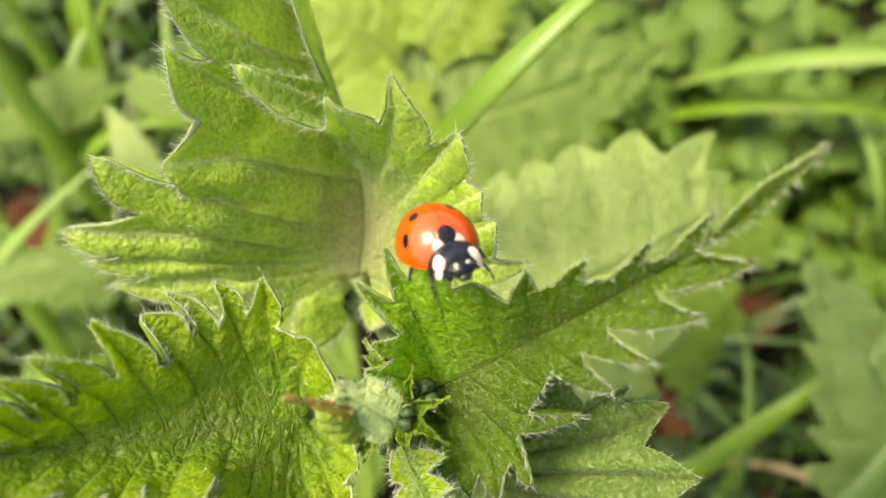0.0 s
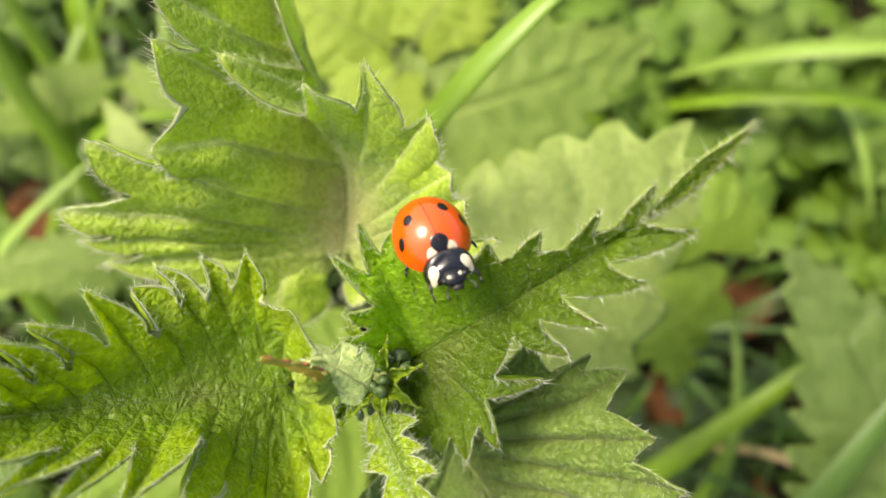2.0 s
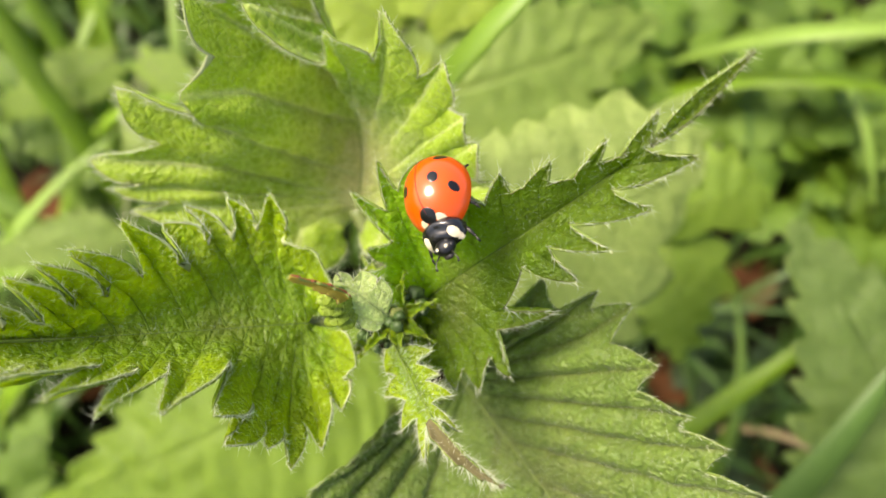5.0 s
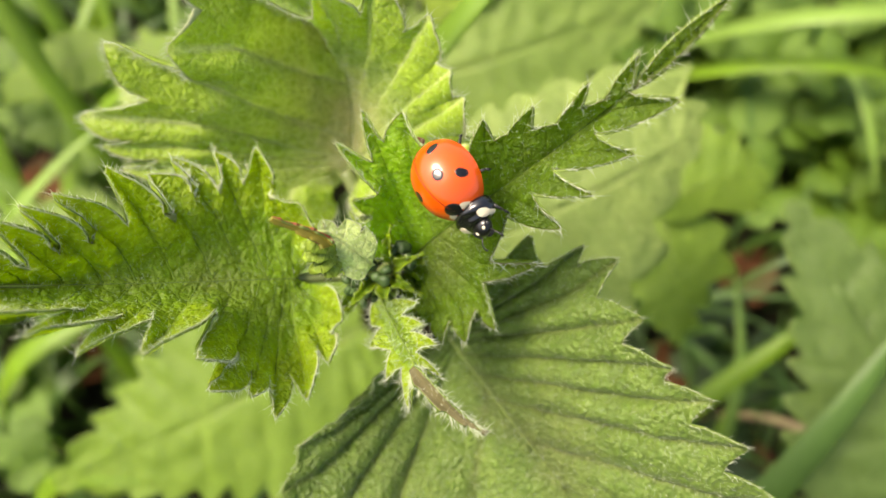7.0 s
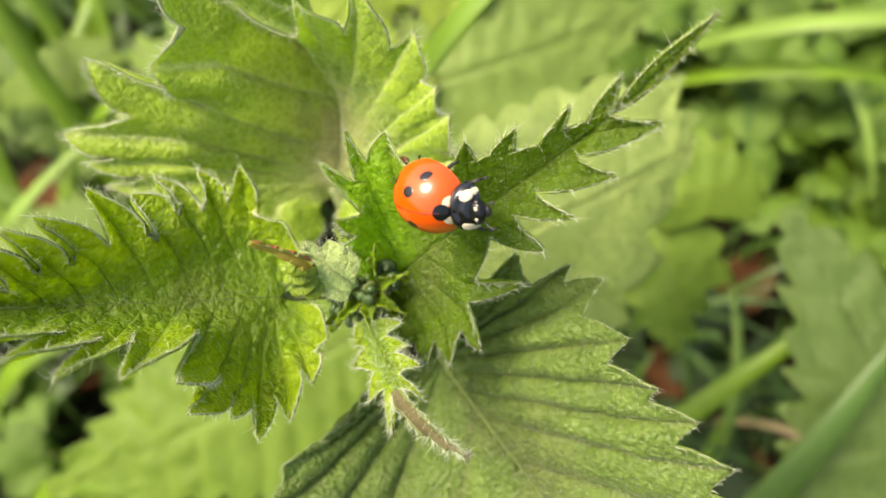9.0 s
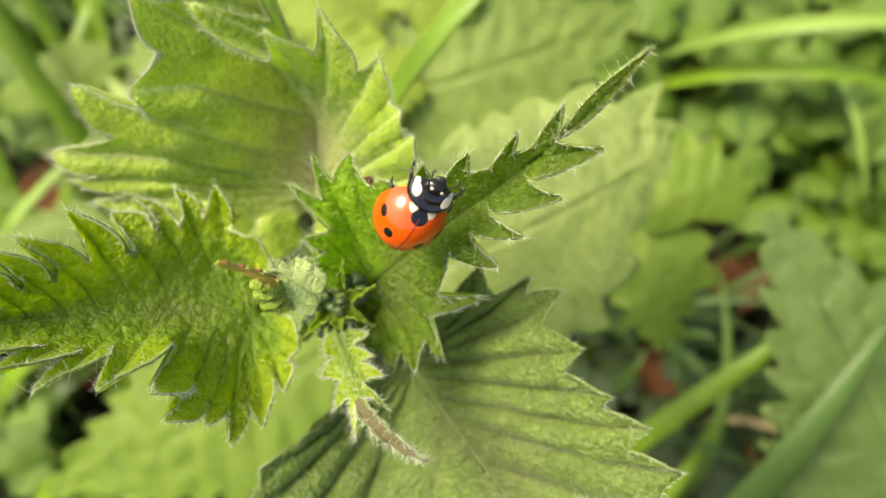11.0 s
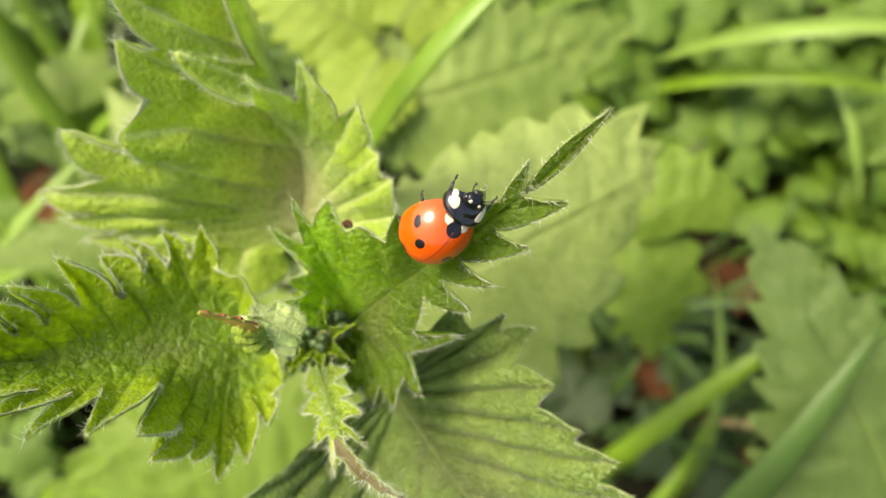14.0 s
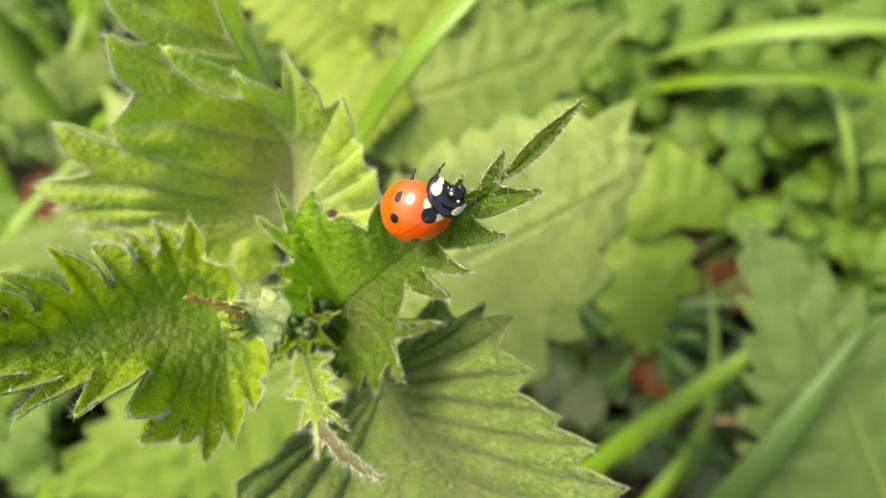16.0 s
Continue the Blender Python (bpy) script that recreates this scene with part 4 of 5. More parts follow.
lobed = neighbour("light green nettle in the undergrowth with two toothed leaves", (100.8, 28.5, -173.5), [], 80)
lobe = NettleLeaf([(53.0, -3.3, -101.0), (60.9, 1.0, -98.0), (71.0, 5.2, -98.0), (84.4, 4.4, -102.0)],
    ([(58.4, 17.7, -102, 55.2, 6.3, -101), (67.7, 19.3, -102, 61.5, 14.9, -100), (76.1, 17.7, -102, 70.8, 15.2, -100), (80.5, 11.2, -102, 75.4, 12, -100)],
     [(63.6, -7.1, -102, 55.9, -6.3, -101), (83.4, -3.9, -103, 69.1, -3.7, -101), (85, 0.3, -103, 80, -0, -101)]),
    lean=0.35, pleat=0.4, step=0.25, full=0.12, bubble=0, rough=1.0, seed=83, na=8, ns=9, nb=5, keel=0.3, roll=0.1, point=1.2)
lobe.build(lobed, "leaf", M_LEAFM, "", **FAR)
petiole(lobed, (100.8, 28.5, -173.5), lobe.P[0], 0.9)
lobe = NettleLeaf([(56.0, -2.5, -104.0), (58.9, -12.2, -101.0), (61.4, -24.2, -102.0), (62.3, -39.0, -107.0)],
    ([(76.5, -9, -106, 65.7, -4.1, -104), (78.7, -20.6, -107, 72.8, -14, -104), (71.2, -28.3, -107, 69, -23, -104), (69, -34.1, -107, 65.4, -29.8, -105)],
     [(49.9, -13.9, -106, 53.4, -7, -104), (48.6, -26, -107, 50.7, -18.3, -104), (50.7, -33.7, -107, 52.9, -27.5, -104), (56.5, -35, -107, 56.6, -31, -105)]),
    lean=0.35, pleat=0.4, step=0.25, full=0.12, bubble=0, rough=1.0, seed=84, na=8, ns=9, nb=5, keel=0.3, roll=0.1, point=1.2)
lobe.build(lobed, "leaf", M_LEAFM, "", **FAR)
petiole(lobed, (100.8, 28.5, -173.5), lobe.P[0], 0.9)
neighbour("pale nettle among the long grass with small broad leaves", (-103.8, 58.5, -157.3),
          [([(-106.5, 53.1, -146.5), (-120.0, 45.0, -143.8), (-136.2, 39.6, -143.8), (-157.8, 31.5, -151.9)], 10.6, M_LEAFM),
           ([(-98.4, 53.1, -146.5), (-87.6, 45.0, -143.8), (-76.8, 36.9, -143.8), (-60.6, 23.4, -149.2)], 9.7, M_LEAFM),
           ([(-87.2, -8.3, -112.0), (-96.7, -5.2, -108.0), (-108.3, -6.7, -108.0), (-131.8, -14.6, -114.0)], 10.5, M_LEAFB),
           ([(-82.6, 14.8, -122.0), (-82.4, 23.4, -116.0), (-85.5, 31.0, -116.0), (-94.0, 39.9, -122.0)], 8.0, M_LEAFC)], 100)
neighbour("dull green nettle with one large leaf standing in the grass", (112.0, -80.0, -88.0),
          [([(109.6, -75.5, -74.0), (98.0, -49.3, -68.5), (87.0, -25.7, -68.5), (75.0, -2.3, -76.0)], 27.0, M_LEAFR)], 90)

# ---- grass and undergrowth ----
def blade_mesh(pts, width, keel=0.25, n=14):
    """A grass blade: folded strip along a Bezier in metres, tapering to its point."""
    P = [Vector(p) for p in pts]
    verts, faces = [], []
    for i in range(n + 1):
        t = i / n
        o, d = bez(P, t), bez_d(P, t)
        side = d.cross(V(0, 0, 1))
        side = side.normalized() if side.length > 1e-4 else V(1, 0, 0)
        nn = side.cross(d).normalized()
        w = width * 0.5 * min(1, 0.45 + t * 3) * max(0.03, 1 - max(0, (t - 0.45) / 0.55) ** 1.7)
        verts += [o - side * w, o - nn * (w * keel), o + side * w]
    for i in range(n):
        a = i * 3
        faces += [(a, a + 3, a + 4, a + 1), (a + 1, a + 4, a + 5, a + 2)]
    return verts, faces


M_GRASS = plain("grass", (0.18, 0.32, 0.014), 0.45, var=0.45, scale=60, through=0.45)
M_GRASS2 = plain("grass_bluish", (0.19, 0.31, 0.045), 0.45, var=0.25, scale=60, through=0.3)
M_BLADE = plain("grass_bright", (0.16, 0.29, 0.022), 0.4, var=0.15, scale=60, through=0.35)
M_HERB = plain("herb", (0.105, 0.195, 0.012), 0.5, var=0.35, scale=120, bump=0.5, through=0.35)
# the same herb leaves with the shade near the ground put into their colour
M_HERB_SHADED = plain("herb_shaded", (0.028, 0.055, 0.010), 0.5, var=0.35, scale=120, bump=0.5, through=0.3)
M_GRASS3 = plain("grass_deep", (0.062, 0.128, 0.015), 0.5, var=0.25, scale=60, through=0.3)
M_STRAW = plain("straw", (0.28, 0.22, 0.10), 0.7, var=0.3, scale=80)


def grass_blade(label, pts, width, material, group="long grass blades"):
    v, f = blade_mesh(pts, width)
    ob = tagged(link_mesh("grass_blade", v, f, material, None), label, "grass", group)
    md = ob.modifiers.new("thickness", "SOLIDIFY")
    md.thickness = 0.0003
    return ob


def local(x, y, z):
    return PLANT @ V(x * MM, y * MM, z * MM)


BL = "long arching green grass blade in the undergrowth"
grass_blade("bright green grass blade leaning behind the nettle leaf", [local(-32, -20, -215), local(-18, -8, -60), local(-12, 8, -4), local(30, 38.5, -16)], 0.0062, M_BLADE)
grass_blade(BL, [(0.03, -0.01, 0.0), (0.054, 0.011, 0.080), (0.078, 0.027, 0.108), (0.118, 0.052, 0.112)], 0.0065, M_GRASS)
grass_blade(BL, [(0.03, -0.06, 0.0), local(67, -75.6, -72), local(73, -48.8, -58), local(96.5, -19.6, -62)], 0.0075, M_GRASS3)
grass_blade(BL, [(0.095, 0.0, 0.0), (0.0946, 0.014, 0.06), (0.094, 0.04, 0.08), (0.097, 0.075, 0.07)], 0.004, M_GRASS2)
grass_blade(BL, [(0.06, -0.02, 0.0), (0.072, -0.005, 0.05), (0.085, 0.01, 0.06), (0.1, 0.03, 0.04)], 0.005, M_GRASS)
grass_blade(BL, [(0.08, 0.2, 0.0), (0.095, 0.16, 0.09), (0.12, 0.142, 0.12), (0.2, 0.135, 0.11)], 0.009, M_GRASS2)
grass_blade(BL, [(0.07, 0.19, 0.0), (0.1, 0.155, 0.07), (0.126, 0.142, 0.1), (0.19, 0.13, 0.08)], 0.008, M_GRASS)
grass_blade(BL, [(0.15, 0.2, 0.0), (0.16, 0.17, 0.08), (0.15, 0.14, 0.09), (0.165, 0.10, 0.05)], 0.006, M_GRASS2)
grass_blade(BL, [(0.12, 0.25, 0.0), (0.13, 0.2, 0.1), (0.15, 0.18, 0.12), (0.22, 0.17, 0.1)], 0.007, M_GRASS2)
grass_blade(BL, [(-0.10, 0.09, 0.0), (-0.115, 0.122, 0.08), (-0.125, 0.14, 0.11), (-0.145, 0.17, 0.14)], 0.008, M_GRASS)
grass_blade(BL, [(-0.13, 0.08, 0.0), (-0.14, 0.10, 0.08), (-0.13, 0.13, 0.11), (-0.10, 0.18, 0.12)], 0.006, M_GRASS2)
grass_blade(BL, [(-0.09, 0.10, 0.0), (-0.095, 0.12, 0.09), (-0.09, 0.15, 0.11), (-0.095, 0.20, 0.12)], 0.004, M_GRASS2)
grass_blade(BL, [(-0.16, 0.07, 0.0), (-0.15, 0.10, 0.06), (-0.14, 0.12, 0.08), (-0.10, 0.15, 0.06)], 0.006, M_GRASS)
grass_blade(BL, [(-0.17, 0.02, 0.0), (-0.15, 0.03, 0.07), (-0.13, 0.04, 0.09), (-0.09, 0.06, 0.07)], 0.009, M_GRASS)
grass_blade(BL, [(-0.15, -0.02, 0.0), (-0.13, 0.0, 0.06), (-0.106, 0.006, 0.1), (-0.07, 0.0, 0.09)], 0.008, M_GRASS)
grass_blade(BL, [(-0.14, 0.13, 0.0), (-0.15, 0.15, 0.08), (-0.16, 0.17, 0.12), (-0.18, 0.19, 0.13)], 0.007, M_GRASS)
grass_blade(BL, [(-0.12, 0.12, 0.0), (-0.13, 0.14, 0.09), (-0.12, 0.16, 0.13), (-0.10, 0.19, 0.15)], 0.007, M_GRASS)
grass_blade(BL, [(-0.15, 0.15, 0.0), (-0.14, 0.16, 0.09), (-0.12, 0.18, 0.12), (-0.08, 0.2, 0.11)], 0.008, M_GRASS)
grass_blade(BL, [(-0.18, 0.1, 0.0), (-0.17, 0.12, 0.08), (-0.16, 0.15, 0.12), (-0.15, 0.19, 0.14)], 0.008, M_GRASS)
grass_blade(BL, [(-0.11, 0.05, 0.0), (-0.12, 0.07, 0.07), (-0.14, 0.09, 0.09), (-0.17, 0.12, 0.08)], 0.006, M_GRASS2)
grass_blade(BL, [(-0.2, 0.05, 0.0), (-0.17, 0.06, 0.07), (-0.15, 0.07, 0.09), (-0.11, 0.075, 0.08)], 0.008, M_GRASS)
grass_blade(BL, [(-0.15, 0.06, 0.0), (-0.14, 0.09, 0.09), (-0.15, 0.12, 0.12), (-0.17, 0.17, 0.13)], 0.008, M_GRASS)
grass_blade(BL, [(-0.10, 0.08, 0.0), (-0.11, 0.10, 0.10), (-0.13, 0.13, 0.14), (-0.16, 0.17, 0.15)], 0.007, M_GRASS)
grass_blade(BL, [(-0.19, 0.04, 0.0), (-0.16, 0.05, 0.08), (-0.13, 0.07, 0.11), (-0.09, 0.10, 0.12)], 0.007, M_GRASS2)
grass_blade(BL, [(-0.16, 0.10, 0.0), (-0.13, 0.11, 0.10), (-0.10, 0.12, 0.12), (-0.07, 0.12, 0.10)], 0.006, M_GRASS)
grass_blade(BL, [(-0.08, 0.10, 0.0), (-0.085, 0.12, 0.08), (-0.08, 0.14, 0.12), (-0.07, 0.19, 0.14)], 0.006, M_GRASS2)
grass_blade(BL, [(-0.12, 0.10, 0.0), (-0.11, 0.12, 0.08), (-0.11, 0.14, 0.12), (-0.12, 0.2, 0.14)], 0.006, M_GRASS)
grass_blade(BL, [(-0.10, 0.02, 0.0), (-0.105, 0.04, 0.07), (-0.115, 0.06, 0.10), (-0.14, 0.09, 0.11)], 0.006, M_GRASS)
grass_blade(BL, [(-0.09, 0.03, 0.0), (-0.10, 0.06, 0.08), (-0.12, 0.08, 0.11), (-0.16, 0.10, 0.12)], 0.007, M_GRASS2)
grass_blade(BL, [(-0.12, -0.03, 0.0), (-0.12, -0.01, 0.07), (-0.11, 0.01, 0.08), (-0.08, 0.05, 0.06)], 0.006, M_GRASS2)
grass_blade("dry straw-coloured grass stalk near the ground", [(0.10, 0.03, 0.0), (0.11, 0.03, 0.05), (0.12, 0.02, 0.06), (0.14, 0.0, 0.05)], 0.003, M_STRAW)


def turf():
    """Short grass over the ground, uneven, with bare gaps."""
    rng = random.Random(7)
    verts, faces = [], []
    for _ in range(5200):
        x, y = rng.uniform(-0.42, 0.42), rng.uniform(-0.1, 0.6)
        dens = noise.noise(V(x * 11, y * 11, 2.0)) + 0.25 * noise.noise(V(x * 30, y * 30, 5.0))
        if dens < rng.uniform(-0.15, 0.2):
            continue
        h = rng.uniform(0.02, 0.075)
        a = rng.uniform(0, 6.28)
        lean = rng.uniform(0.2, 1.1) * h
        d = V(math.cos(a), math.sin(a), 0) * lean
        b = V(x, y, 0)
        v, f = blade_mesh([b, b + d * 0.15 + V(0, 0, h * 0.6), b + d * 0.5 + V(0, 0, h), b + d * 1.3 + V(0, 0, h * 0.85)], rng.uniform(0.0015, 0.0045), n=6)
        k = len(verts)
        verts += v
        faces += [tuple(i + k for i in q) for q in f]
    for _ in range(9000):
        a, rr = rng.uniform(0, 6.283), 0.35 + 2.6 * rng.random() ** 1.5
        x, y = rr * math.cos(a), 0.2 + rr * math.sin(a)
        if noise.noise(V(x * 5, y * 5, 2.0)) < rng.uniform(-0.4, 0.2):
            continue
        h, w = rng.uniform(0.05, 0.14), rng.uniform(0.004, 0.009)
        a = rng.uniform(0, 6.28)
        d = V(math.cos(a), math.sin(a), 0) * h * rng.uniform(0.2, 1.0)
        b = V(x, y, 0)
        v, f = blade_mesh([b, b + d * 0.15 + V(0, 0, h * 0.6), b + d * 0.5 + V(0, 0, h), b + d * 1.3 + V(0, 0, h * 0.85)], w, n=4)
        k = len(verts)
        verts += v
        faces += [tuple(i + k for i in q) for q in f]
    return tagged(link_mesh("turf", verts, faces, M_GRASS3, None), "short green grass growing thinly over dark soil", "grass", kind="stuff")


turf()


def herb_leaf_mesh(seed):
    rng = random.Random(seed)
    verts, faces = [], []
    na, nr = 28, 6
    ph = rng.uniform(0, 6)
    for i in range(nr + 1):
        for j in range(na):
            a = 2 * math.pi * j / na
            r = i / nr
            edge = (0.88 + 0.12 * abs(math.cos(3.5 * a + ph))) * (1 - 0.55 * math.exp(-((math.pi - abs(a - math.pi)) / 0.28) ** 2))
            z = -0.16 * r * r + 0.05 * math.cos(7 * a) * r + 0.05 * math.sin(3 * a + ph) * r
            verts.append((math.cos(a) * r * edge, math.sin(a) * r * edge, z))
    for i in range(nr):
        for j in range(na):
            j2 = (j + 1) % na
            faces.append((i * na + j, (i + 1) * na + j, (i + 1) * na + j2, i * na + j2))
    return verts, faces


M_DEAD = plain("dead_leaf", (0.075, 0.032, 0.012), 0.9, 0.1, var=0.5, scale=150, bump=0.8)


def dead_leaf(x, y, z, size, turn):
    rng = random.Random(int(turn * 10))
    verts, faces = [], []
    n = 14
    for i in range(n + 1):
        t = i / n
        w = math.sin(math.pi * min(1, t * 0.97 + 0.02)) ** 0.7 * 0.36
        for j in range(7):
            s = (j - 3) / 3
            verts.append(((t - 0.5) * size, s * w * size, (0.16 * s * s + 0.12 * (t - 0.5) ** 2 + 0.03 * noise.noise(V(t * 4, s * 3, turn))) * size))
    for i in range(n):
        for j in range(6):
            a = i * 7 + j
            faces.append((a, a + 7, a + 8, a + 1))
    ob = tagged(link_mesh("dead_leaf", verts, faces, M_DEAD, None), "curled brown dead leaf lying on the soil", "dead leaf", "fallen leaves")
    ob.matrix_world = pose(x, y, z, rng.uniform(-15, 15), rng.uniform(-15, 15), turn)
    md = ob.modifiers.new("thickness", "SOLIDIFY")
    md.thickness = 0.0004
    return ob


for x, y, z, size, turn in ((0.128, 0.088, 0.008, 0.034, 40), (0.115, 0.013, 0.008, 0.03, 110), (-0.185, 0.13, 0.008, 0.04, 75),
                            (-0.146, 0.054, 0.008, 0.035, 10), (0.205, 0.185, 0.008, 0.04, 150), (0.09, 0.05, 0.008, 0.03, 200)):
    dead_leaf(x, y, z, size, turn)

HERBS = []
for s in range(8):
    v, f = herb_leaf_mesh(s)
    me = bpy.data.meshes.new("herb_leaf")
    me.from_pydata(v, [], f)
    me.materials.append(M_HERB if s < 4 else M_HERB_SHADED)
    me.polygons.foreach_set("use_smooth", [True] * len(me.polygons))
    HERBS.append(me)


def herb(x, y, seed, n, size, tall, dark=False):
    rng = random.Random(seed)
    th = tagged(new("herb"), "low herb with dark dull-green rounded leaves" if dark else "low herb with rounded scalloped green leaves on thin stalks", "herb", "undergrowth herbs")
    th.location = (x, y, 0)
    for k in range(n):
        a, rr, h = rng.uniform(0, 6.28), rng.uniform(0.2, 1) * size * 2.2, tall * rng.uniform(0.55, 1.1)
        p = V(math.cos(a) * rr, math.sin(a) * rr, h)
        v, f = tube([V(0, 0, -0.004), V(p.x * 0.3, p.y * 0.3, h * 0.5), p], [0.0007, 0.0006, 0.0005], 6)
        st = link_mesh("stalk", v, f, M_GRASS, th)
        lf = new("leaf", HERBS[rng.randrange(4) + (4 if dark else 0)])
        lf.parent = th
        sz = size * rng.uniform(0.7, 1.2)
        lf.matrix_basis = Matrix.Translation(p) @ Euler((rng.uniform(-0.5, 0.5), rng.uniform(-0.5, 0.5), a)).to_matrix().to_4x4() @ Matrix.Diagonal((sz, sz, sz, 1))
    return th


rng = random.Random(17)
for x, y in ((0.086, 0.178), (0.137, 0.162), (0.099, 0.166), (0.115, 0.20), (0.16, 0.21), (0.19, 0.16), (0.21, 0.22), (0.165, 0.115), (0.175, 0.085),
             (0.06, 0.22), (0.03, 0.24), (-0.02, 0.25), (-0.06, 0.2), (-0.08, 0.12), (-0.10, 0.16), (-0.14, 0.11), (-0.12, 0.065), (-0.17, 0.15), (-0.16, 0.03),
             (-0.07, 0.05), (-0.12, 0.01), (0.20, 0.11), (0.15, 0.26), (0.24, 0.18), (-0.2, 0.22)):
    herb(x + rng.uniform(-0.006, 0.006), y + rng.uniform(-0.006, 0.006), int(1e4 * (x + y + 1)), rng.randint(6, 9), rng.uniform(0.008, 0.012), rng.uniform(0.03, 0.065))
for k in range(70):
    x, y = rng.uniform(0.075, 0.34), rng.uniform(0.02, 0.38)
    if noise.noise(V(x * 14, y * 14, 7.0)) > 0.0 and not (x < 0.17 and y < 0.10):
        herb(x, y, 900 + k, rng.randint(7, 11), rng.uniform(0.008, 0.013), rng.uniform(0.03, 0.075))
for k, (x, y) in enumerate(((0.150, 0.150), (0.163, 0.141), (0.176, 0.150), (0.168, 0.163), (0.188, 0.138), (0.150, 0.222), (0.170, 0.230), (0.195, 0.205), (0.140, 0.205))):
    herb(x, y, 1300 + k, 9, 0.010, 0.05)
# low herbs in the gaps, with shade painted into their leaf colour
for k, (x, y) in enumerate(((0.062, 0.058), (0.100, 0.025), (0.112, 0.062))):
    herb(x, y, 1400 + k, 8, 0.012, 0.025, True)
for k in range(34):
    x, y = rng.uniform(-0.30, -0.05), rng.uniform(0.0, 0.36)
    if noise.noise(V(x * 14, y * 14, 3.0)) > -0.2:
        herb(x, y, 1100 + k, rng.randint(6, 9), rng.uniform(0.007, 0.012), rng.uniform(0.03, 0.07))

# ---- the ladybird ----
M_RED_SHELL = plain("elytra", (0.56, 0.068, 0.001), 0.3, 0.2, coat=1.0, var=0.1, scale=900, coat_rough=0.12)
M_SHIELD = plain("shield_shell", (0.004, 0.004, 0.004), 0.26, 0.4, coat=0.8, var=0.3, coat_rough=0.16)
M_BLACK = plain("black_shell", (0.004, 0.004, 0.004), 0.3, 0.3, coat=0.45, var=0.3)
M_WHITE = plain("cream_patch", (0.56, 0.50, 0.34), 0.35, 0.4, coat=0.3, var=0.08)
M_SEAM = plain("seam", (0.16, 0.012, 0.002), 0.4, 0.3)
M_LEG = plain("leg", (0.018, 0.015, 0.013), 0.4, 0.5, var=0.3)

ladybird = tagged(new("ladybird"), "glossy red seven-spot ladybird with black spots walking on the nettle", "ladybird")
ladybird.scale = (1.07, 1.07, 1.07)


def shell_z(x, y):
    """Height of the wing cases over the belly plane."""
    r = (x / 2.62) ** 2 + (abs(y + 0.1) / (3.05 if y < -0.1 else 3.0)) ** 2.2
    return 0.55 + 2.75 * max(0.0, 1 - r) ** 0.52


def elytron(side):
    verts, faces = [], []
    nr, na = 30, 56
    for i in range(nr + 1):
        for j in range(na + 1):
            r = math.sin(math.pi / 2 * i / nr)
            a = -math.pi / 2 + math.pi * j / na
            x, y = 2.6 * r * math.cos(a), -0.1 + 3.0 * r * math.sin(a)
            z = shell_z(x, y) if i < nr else 0.5
            verts.append((side * (x + 0.012) * MM, y * MM, z * MM))
    for i in range(nr):
        for j in range(na):
            a = i * (na + 1) + j
            q = (a, a + na + 1, a + na + 2, a + 1)
            faces.append(q if side > 0 else q[::-1])
    return link_mesh("wing_case", verts, faces, M_RED_SHELL, ladybird)


def spot(x, y, rx, ry, material, name="spot", lift=0.03, zf=shell_z, square=0.0):
    """A patch that lies on the shell, slightly proud of it."""
    verts, faces = [], []
    nr, na = 5, 24
    for i in range(nr + 1):
        for j in range(na):
            a = 2 * math.pi * j / na
            r = i / nr
            k = 1 + square * abs(math.sin(2 * a))
            px, py = x + rx * r * k * math.cos(a), y + ry * r * k * math.sin(a)
            z = zf(px, py) + (lift if i < nr else -0.03)
            verts.append((px * MM, py * MM, z * MM))
    for i in range(nr):
        for j in range(na):
            j2 = (j + 1) % na
            faces.append((i * na + j, (i + 1) * na + j, (i + 1) * na + j2, i * na + j2))
    return link_mesh(name, verts, faces, material, ladybird)


def blob(name, c, s, material, parent, seg=24, rot=(0, 0, 0)):
    bm = bmesh.new()
    bmesh.ops.create_uvsphere(bm, u_segments=seg, v_segments=seg // 2, radius=1)
    m = pose(c[0] * MM, c[1] * MM, c[2] * MM, *rot) @ Matrix.Diagonal((s[0] * MM, s[1] * MM, s[2] * MM, 1))
    bm.transform(m)
    return part(name, bm, material, parent)


def neck_z(x, y):
    """Height of the neck shield."""
    r = (abs(x) / 1.72) ** 2.6 + (abs(y - 3.02) / 0.98) ** 2.4
    # ripples added to a smooth shield to stand in for its striped reflections
    glint_ripple = 0.09 * math.sin(7.5 * (y - 0.25 * abs(x))) * max(0.0, 1 - r)
    return 0.45 + glint_ripple + (1.45 - 0.42 * (y - 3.0)) * max(0.0, 1 - r) ** 0.45


def neck_shield():
    verts, faces = [], []
    nr, na = 12, 40
    for i in range(nr + 1):
        for j in range(na):
            r, a = math.sin(math.pi / 2 * i / nr), 2 * math.pi * j / na
            ca, sa = math.cos(a), math.sin(a)
            x = 1.70 * r * math.copysign(abs(ca) ** 0.8, ca)
            y = 3.02 + 0.96 * r * math.copysign(abs(sa) ** 0.85, sa)
            verts.append((x * MM, y * MM, (neck_z(x, y) if i < nr else 0.4) * MM))
    for i in range(nr):
        for j in range(na):
            j2 = (j + 1) % na
            faces.append((i * na + j, (i + 1) * na + j, (i + 1) * na + j2, i * na + j2))
    return link_mesh("neck_shield", verts, faces, M_SHIELD, ladybird)


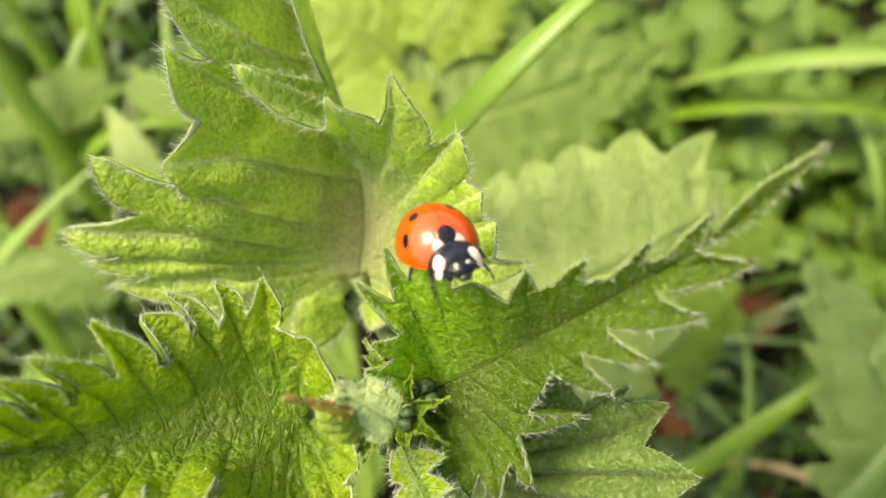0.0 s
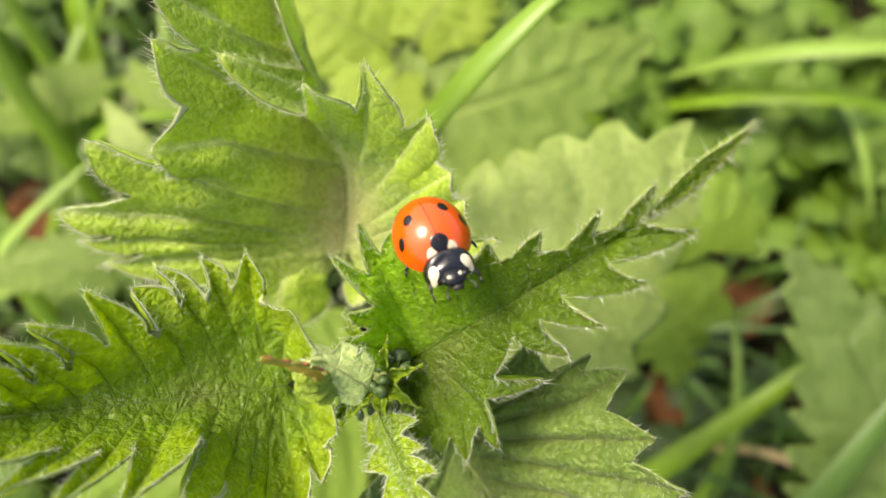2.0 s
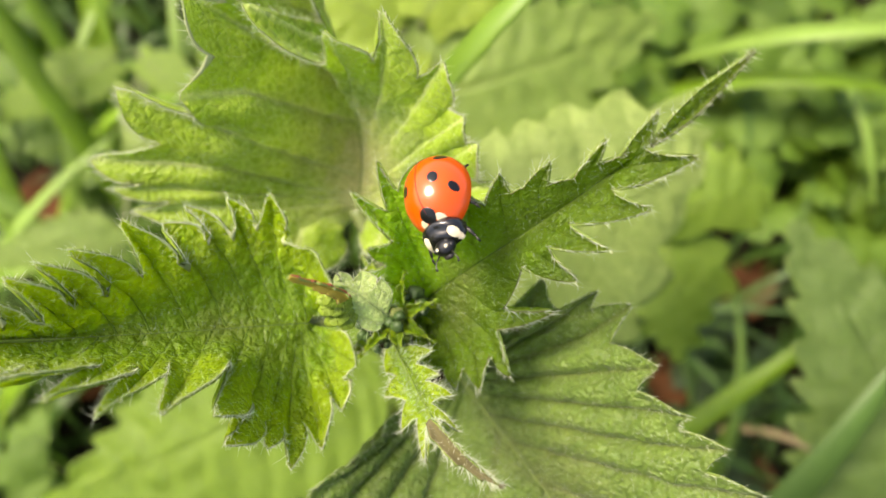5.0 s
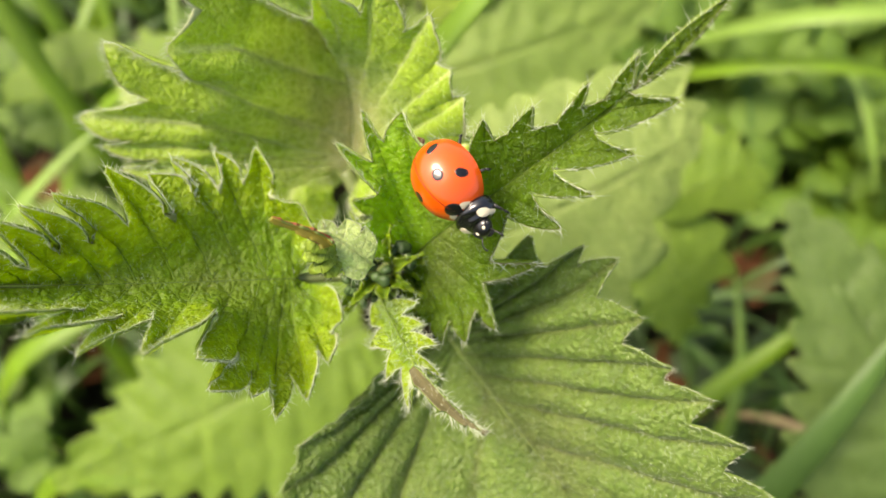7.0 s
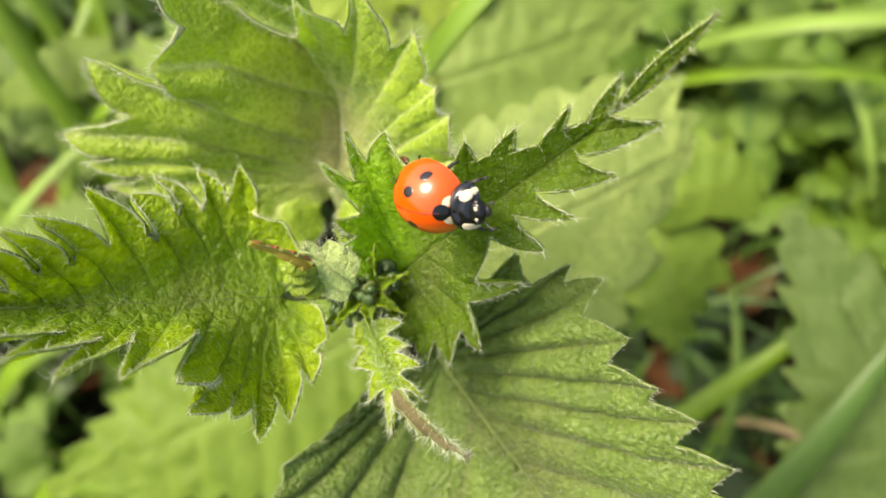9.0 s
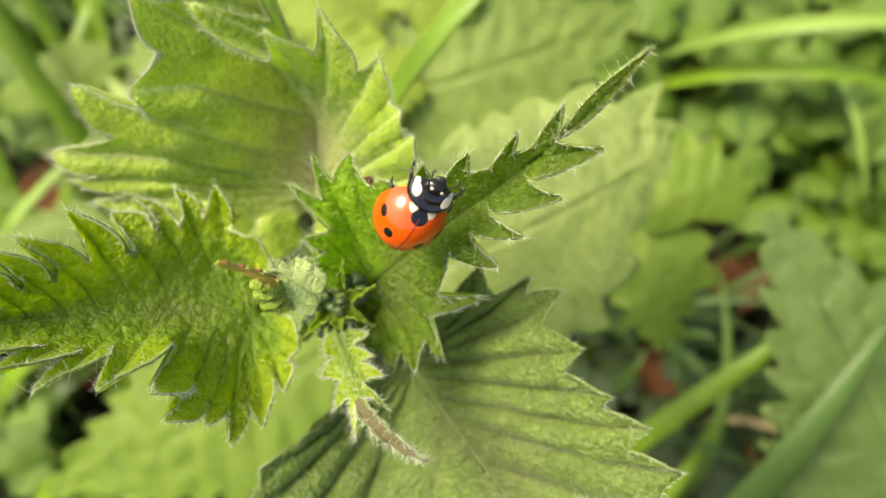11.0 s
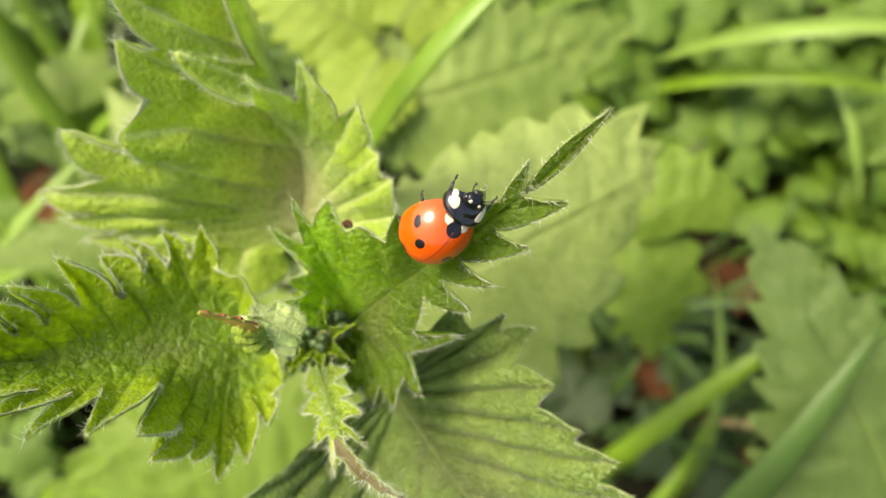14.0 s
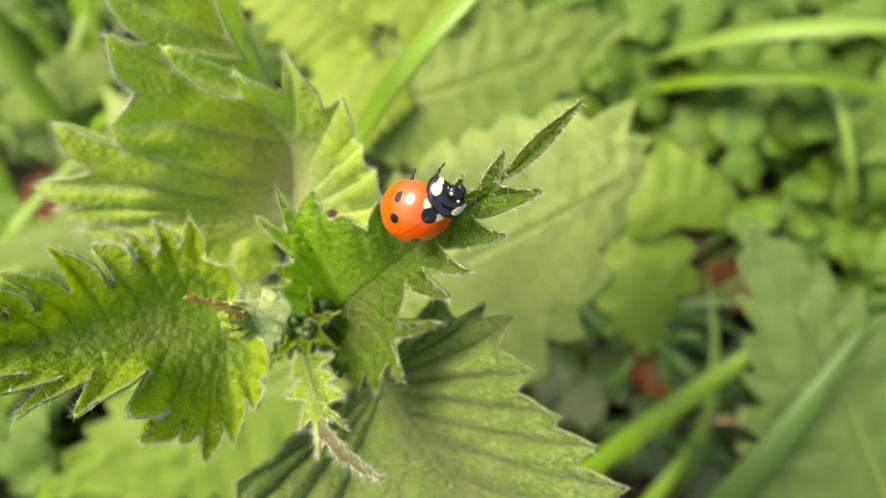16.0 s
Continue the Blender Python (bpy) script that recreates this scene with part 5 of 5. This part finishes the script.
for sd in (-1, 1):
    elytron(sd)
    spot(sd * 1.22, -0.1, 0.38, 0.5, M_BLACK)
    spot(sd * 2.15, 0.7, 0.25, 0.46, M_BLACK)
    spot(sd * 1.45, -2.0, 0.40, 0.34, M_BLACK)
    spot(sd * 0.70, 2.40, 0.40, 0.24, M_WHITE, "pale_patch", 0.014)
spot(0, 2.15, 0.70, 0.46, M_BLACK, "spot", 0.03)
seam = [V(0, -3.02 + 5.3 * i / 24, 0) for i in range(25)]
v, f = tube([V(0, p.y, shell_z(0.0, p.y) + 0.0) * MM for p in seam], [0.035 * MM] * 25, 6)
link_mesh("seam", v, f, M_SEAM, ladybird, "thin dark seam between the wing cases")
blob("belly", (0, -0.1, 0.55), (2.3, 2.7, 0.45), M_BLACK, ladybird)
neck_shield()
blob("head", (0, 4.05, 0.85), (0.82, 0.66, 0.55), M_BLACK, ladybird)
blob("mouthparts", (0, 4.62, 0.55), (0.42, 0.25, 0.25), M_LEG, ladybird, 12)
for sd in (-1, 1):
    spot(sd * 1.13, 3.5, 0.36, 0.33, M_WHITE, "pale_patch", 0.03, neck_z, 0.08)
    blob("eye_patch", (sd * 0.36, 4.25, 1.27), (0.15, 0.15, 0.09), M_WHITE, ladybird, 12)
    blob("eye", (sd * 0.70, 4.15, 0.98), (0.2, 0.26, 0.24), M_BLACK, ladybird, 12)
    pts = [V(sd * 0.5, 4.5, 0.9), V(sd * 0.8, 4.95, 1.0), V(sd * 0.95, 5.3, 0.9), V(sd * 0.9, 5.5, 0.8)]
    v, f = tube([p * MM for p in pts], [0.05 * MM, 0.045 * MM, 0.06 * MM, 0.1 * MM], 8)
    link_mesh("antenna", v, f, M_LEG, ladybird)


def leg(root, knee, ankle, toe):
    """Thigh, shin and foot in one jointed limb, turning about its root."""
    root = Vector(root)
    verts, faces = [], []
    for pts, rad in (([root, root.lerp(Vector(knee), 0.5) + V(0, 0, 0.08), Vector(knee)], [0.2, 0.24, 0.14]),
                     ([Vector(knee), Vector(knee).lerp(Vector(ankle), 0.5), Vector(ankle)], [0.14, 0.12, 0.1]),
                     ([Vector(ankle), Vector(ankle).lerp(Vector(toe), 0.5) + V(0, 0, 0.05), Vector(toe)], [0.09, 0.1, 0.06])):
        v, f = tube([(p - root) * MM for p in pts], [r * MM for r in rad], 8)
        k = len(verts)
        verts += v
        faces += [tuple(i + k for i in q) for q in f]
    ob = link_mesh("leg", verts, faces, M_LEG, ladybird)
    ob.location = root * MM
    return ob


LEGS = []
for sd in (-1, 1):
    LEGS.append(leg((sd * 0.9, 2.6, 0.45), (sd * 1.6, 3.25, 0.4), (sd * 1.8, 3.8, 0.0), (sd * 1.85, 4.2, -0.4)))
    LEGS.append(leg((sd * 1.4, 0.9, 0.4), (sd * 2.2, 1.15, 0.3), (sd * 2.4, 1.25, -0.05), (sd * 2.5, 1.45, -0.4)))
    LEGS.append(leg((sd * 1.4, -0.9, 0.4), (sd * 2.0, -1.5, 0.25), (sd * 2.15, -1.9, -0.05), (sd * 2.2, -2.15, -0.4)))

# ladybird's way: seconds; place in millimetres and turn, in the nettle's space
BEETLE = [
    (0.0, -0.26, -0.41, 13.32, 63.0, -15.2, -163.7),
    (0.5, 1.02, -0.39, 13.55, 66.7, -12.7, -163.4),
    (1.0, 1.49, -0.93, 13.54, 57.3, -14.8, -154.6),
    (1.5, 1.7, -0.99, 13.54, 51.1, -13.7, -146.2),
    (2.0, 1.65, -1.62, 13.67, 44.3, -8.2, -157.8),
    (2.5, 1.8, -0.88, 13.33, 48.7, -6.4, -151.9),
    (3.0, 2.04, -1.63, 13.71, 39.3, 2.8, -160.0),
    (3.5, 1.6, -1.5, 14.04, 34.1, 12.7, -165.6),
    (4.0, 1.24, -3.68, 14.16, 29.1, 23.9, -168.4),
    (4.5, 1.45, -3.15, 14.22, 35.9, 29.7, -161.8),
    (5.0, 1.46, -3.36, 14.14, 35.3, 31.0, -152.7),
    (5.2, 1.96, -4.38, 14.18, 29.4, 31.6, -144.0),
    (7.3, 3.62, -5.7, 14.3, 18.4, 42.0, -125.5),
    (7.5, 3.74, -5.57, 14.39, 22.7, 42.5, -109.1),
    (8.0, 3.47, -5.06, 14.6, 35.7, 45.4, -97.9),
    (8.5, 3.62, -5.55, 14.96, 43.3, 34.8, -90.4),
    (9.0, 3.67, -5.1, 15.01, 46.0, 28.8, -83.7),
    (11.3, 5.09, -4.41, 15.59, 53.7, 19.1, -23.3),
    (11.5, 5.88, -4.13, 15.66, 54.8, 18.1, -30.6),
    (12.0, 7.04, -3.26, 15.82, 57.2, 15.4, -19.9),
    (12.5, 7.54, -3.06, 16.08, 52.5, 20.1, -26.1),
    (13.0, 8.11, -2.97, 16.28, 49.2, 19.4, -19.8),
    (13.5, 8.51, -2.54, 16.66, 43.9, 23.7, -25.0),
    (14.0, 8.85, -1.89, 16.66, 42.6, 26.2, -32.0),
    (14.5, 9.19, -1.75, 16.94, 41.6, 27.0, -48.7),
    (15.0, 9.28, -1.51, 16.83, 45.6, 25.9, -45.3),
    (15.5, 9.29, -1.41, 16.72, 49.3, 25.4, -43.1),
    (16.0, 9.2, -1.4, 16.82, 47.3, 23.9, -47.5),
]


def motions():
    for k, ob in enumerate(LEGS):
        hip, turn = ob.location.copy(), 0 if k in (0, 2, 4) else math.pi
        walk(ob, [(i * 0.25, Matrix.Translation(hip) @ pose(0, 0, 0, 0, 0, (9.0 if i < 58 else 3.0) * math.sin(i * 1.3 + turn))) for i in range(65)])
    walk(ladybird, [(t, PLANT @ pose(x * MM, y * MM, z * MM, rx, ry, rz)) for t, x, y, z, rx, ry, rz in BEETLE])


motions()
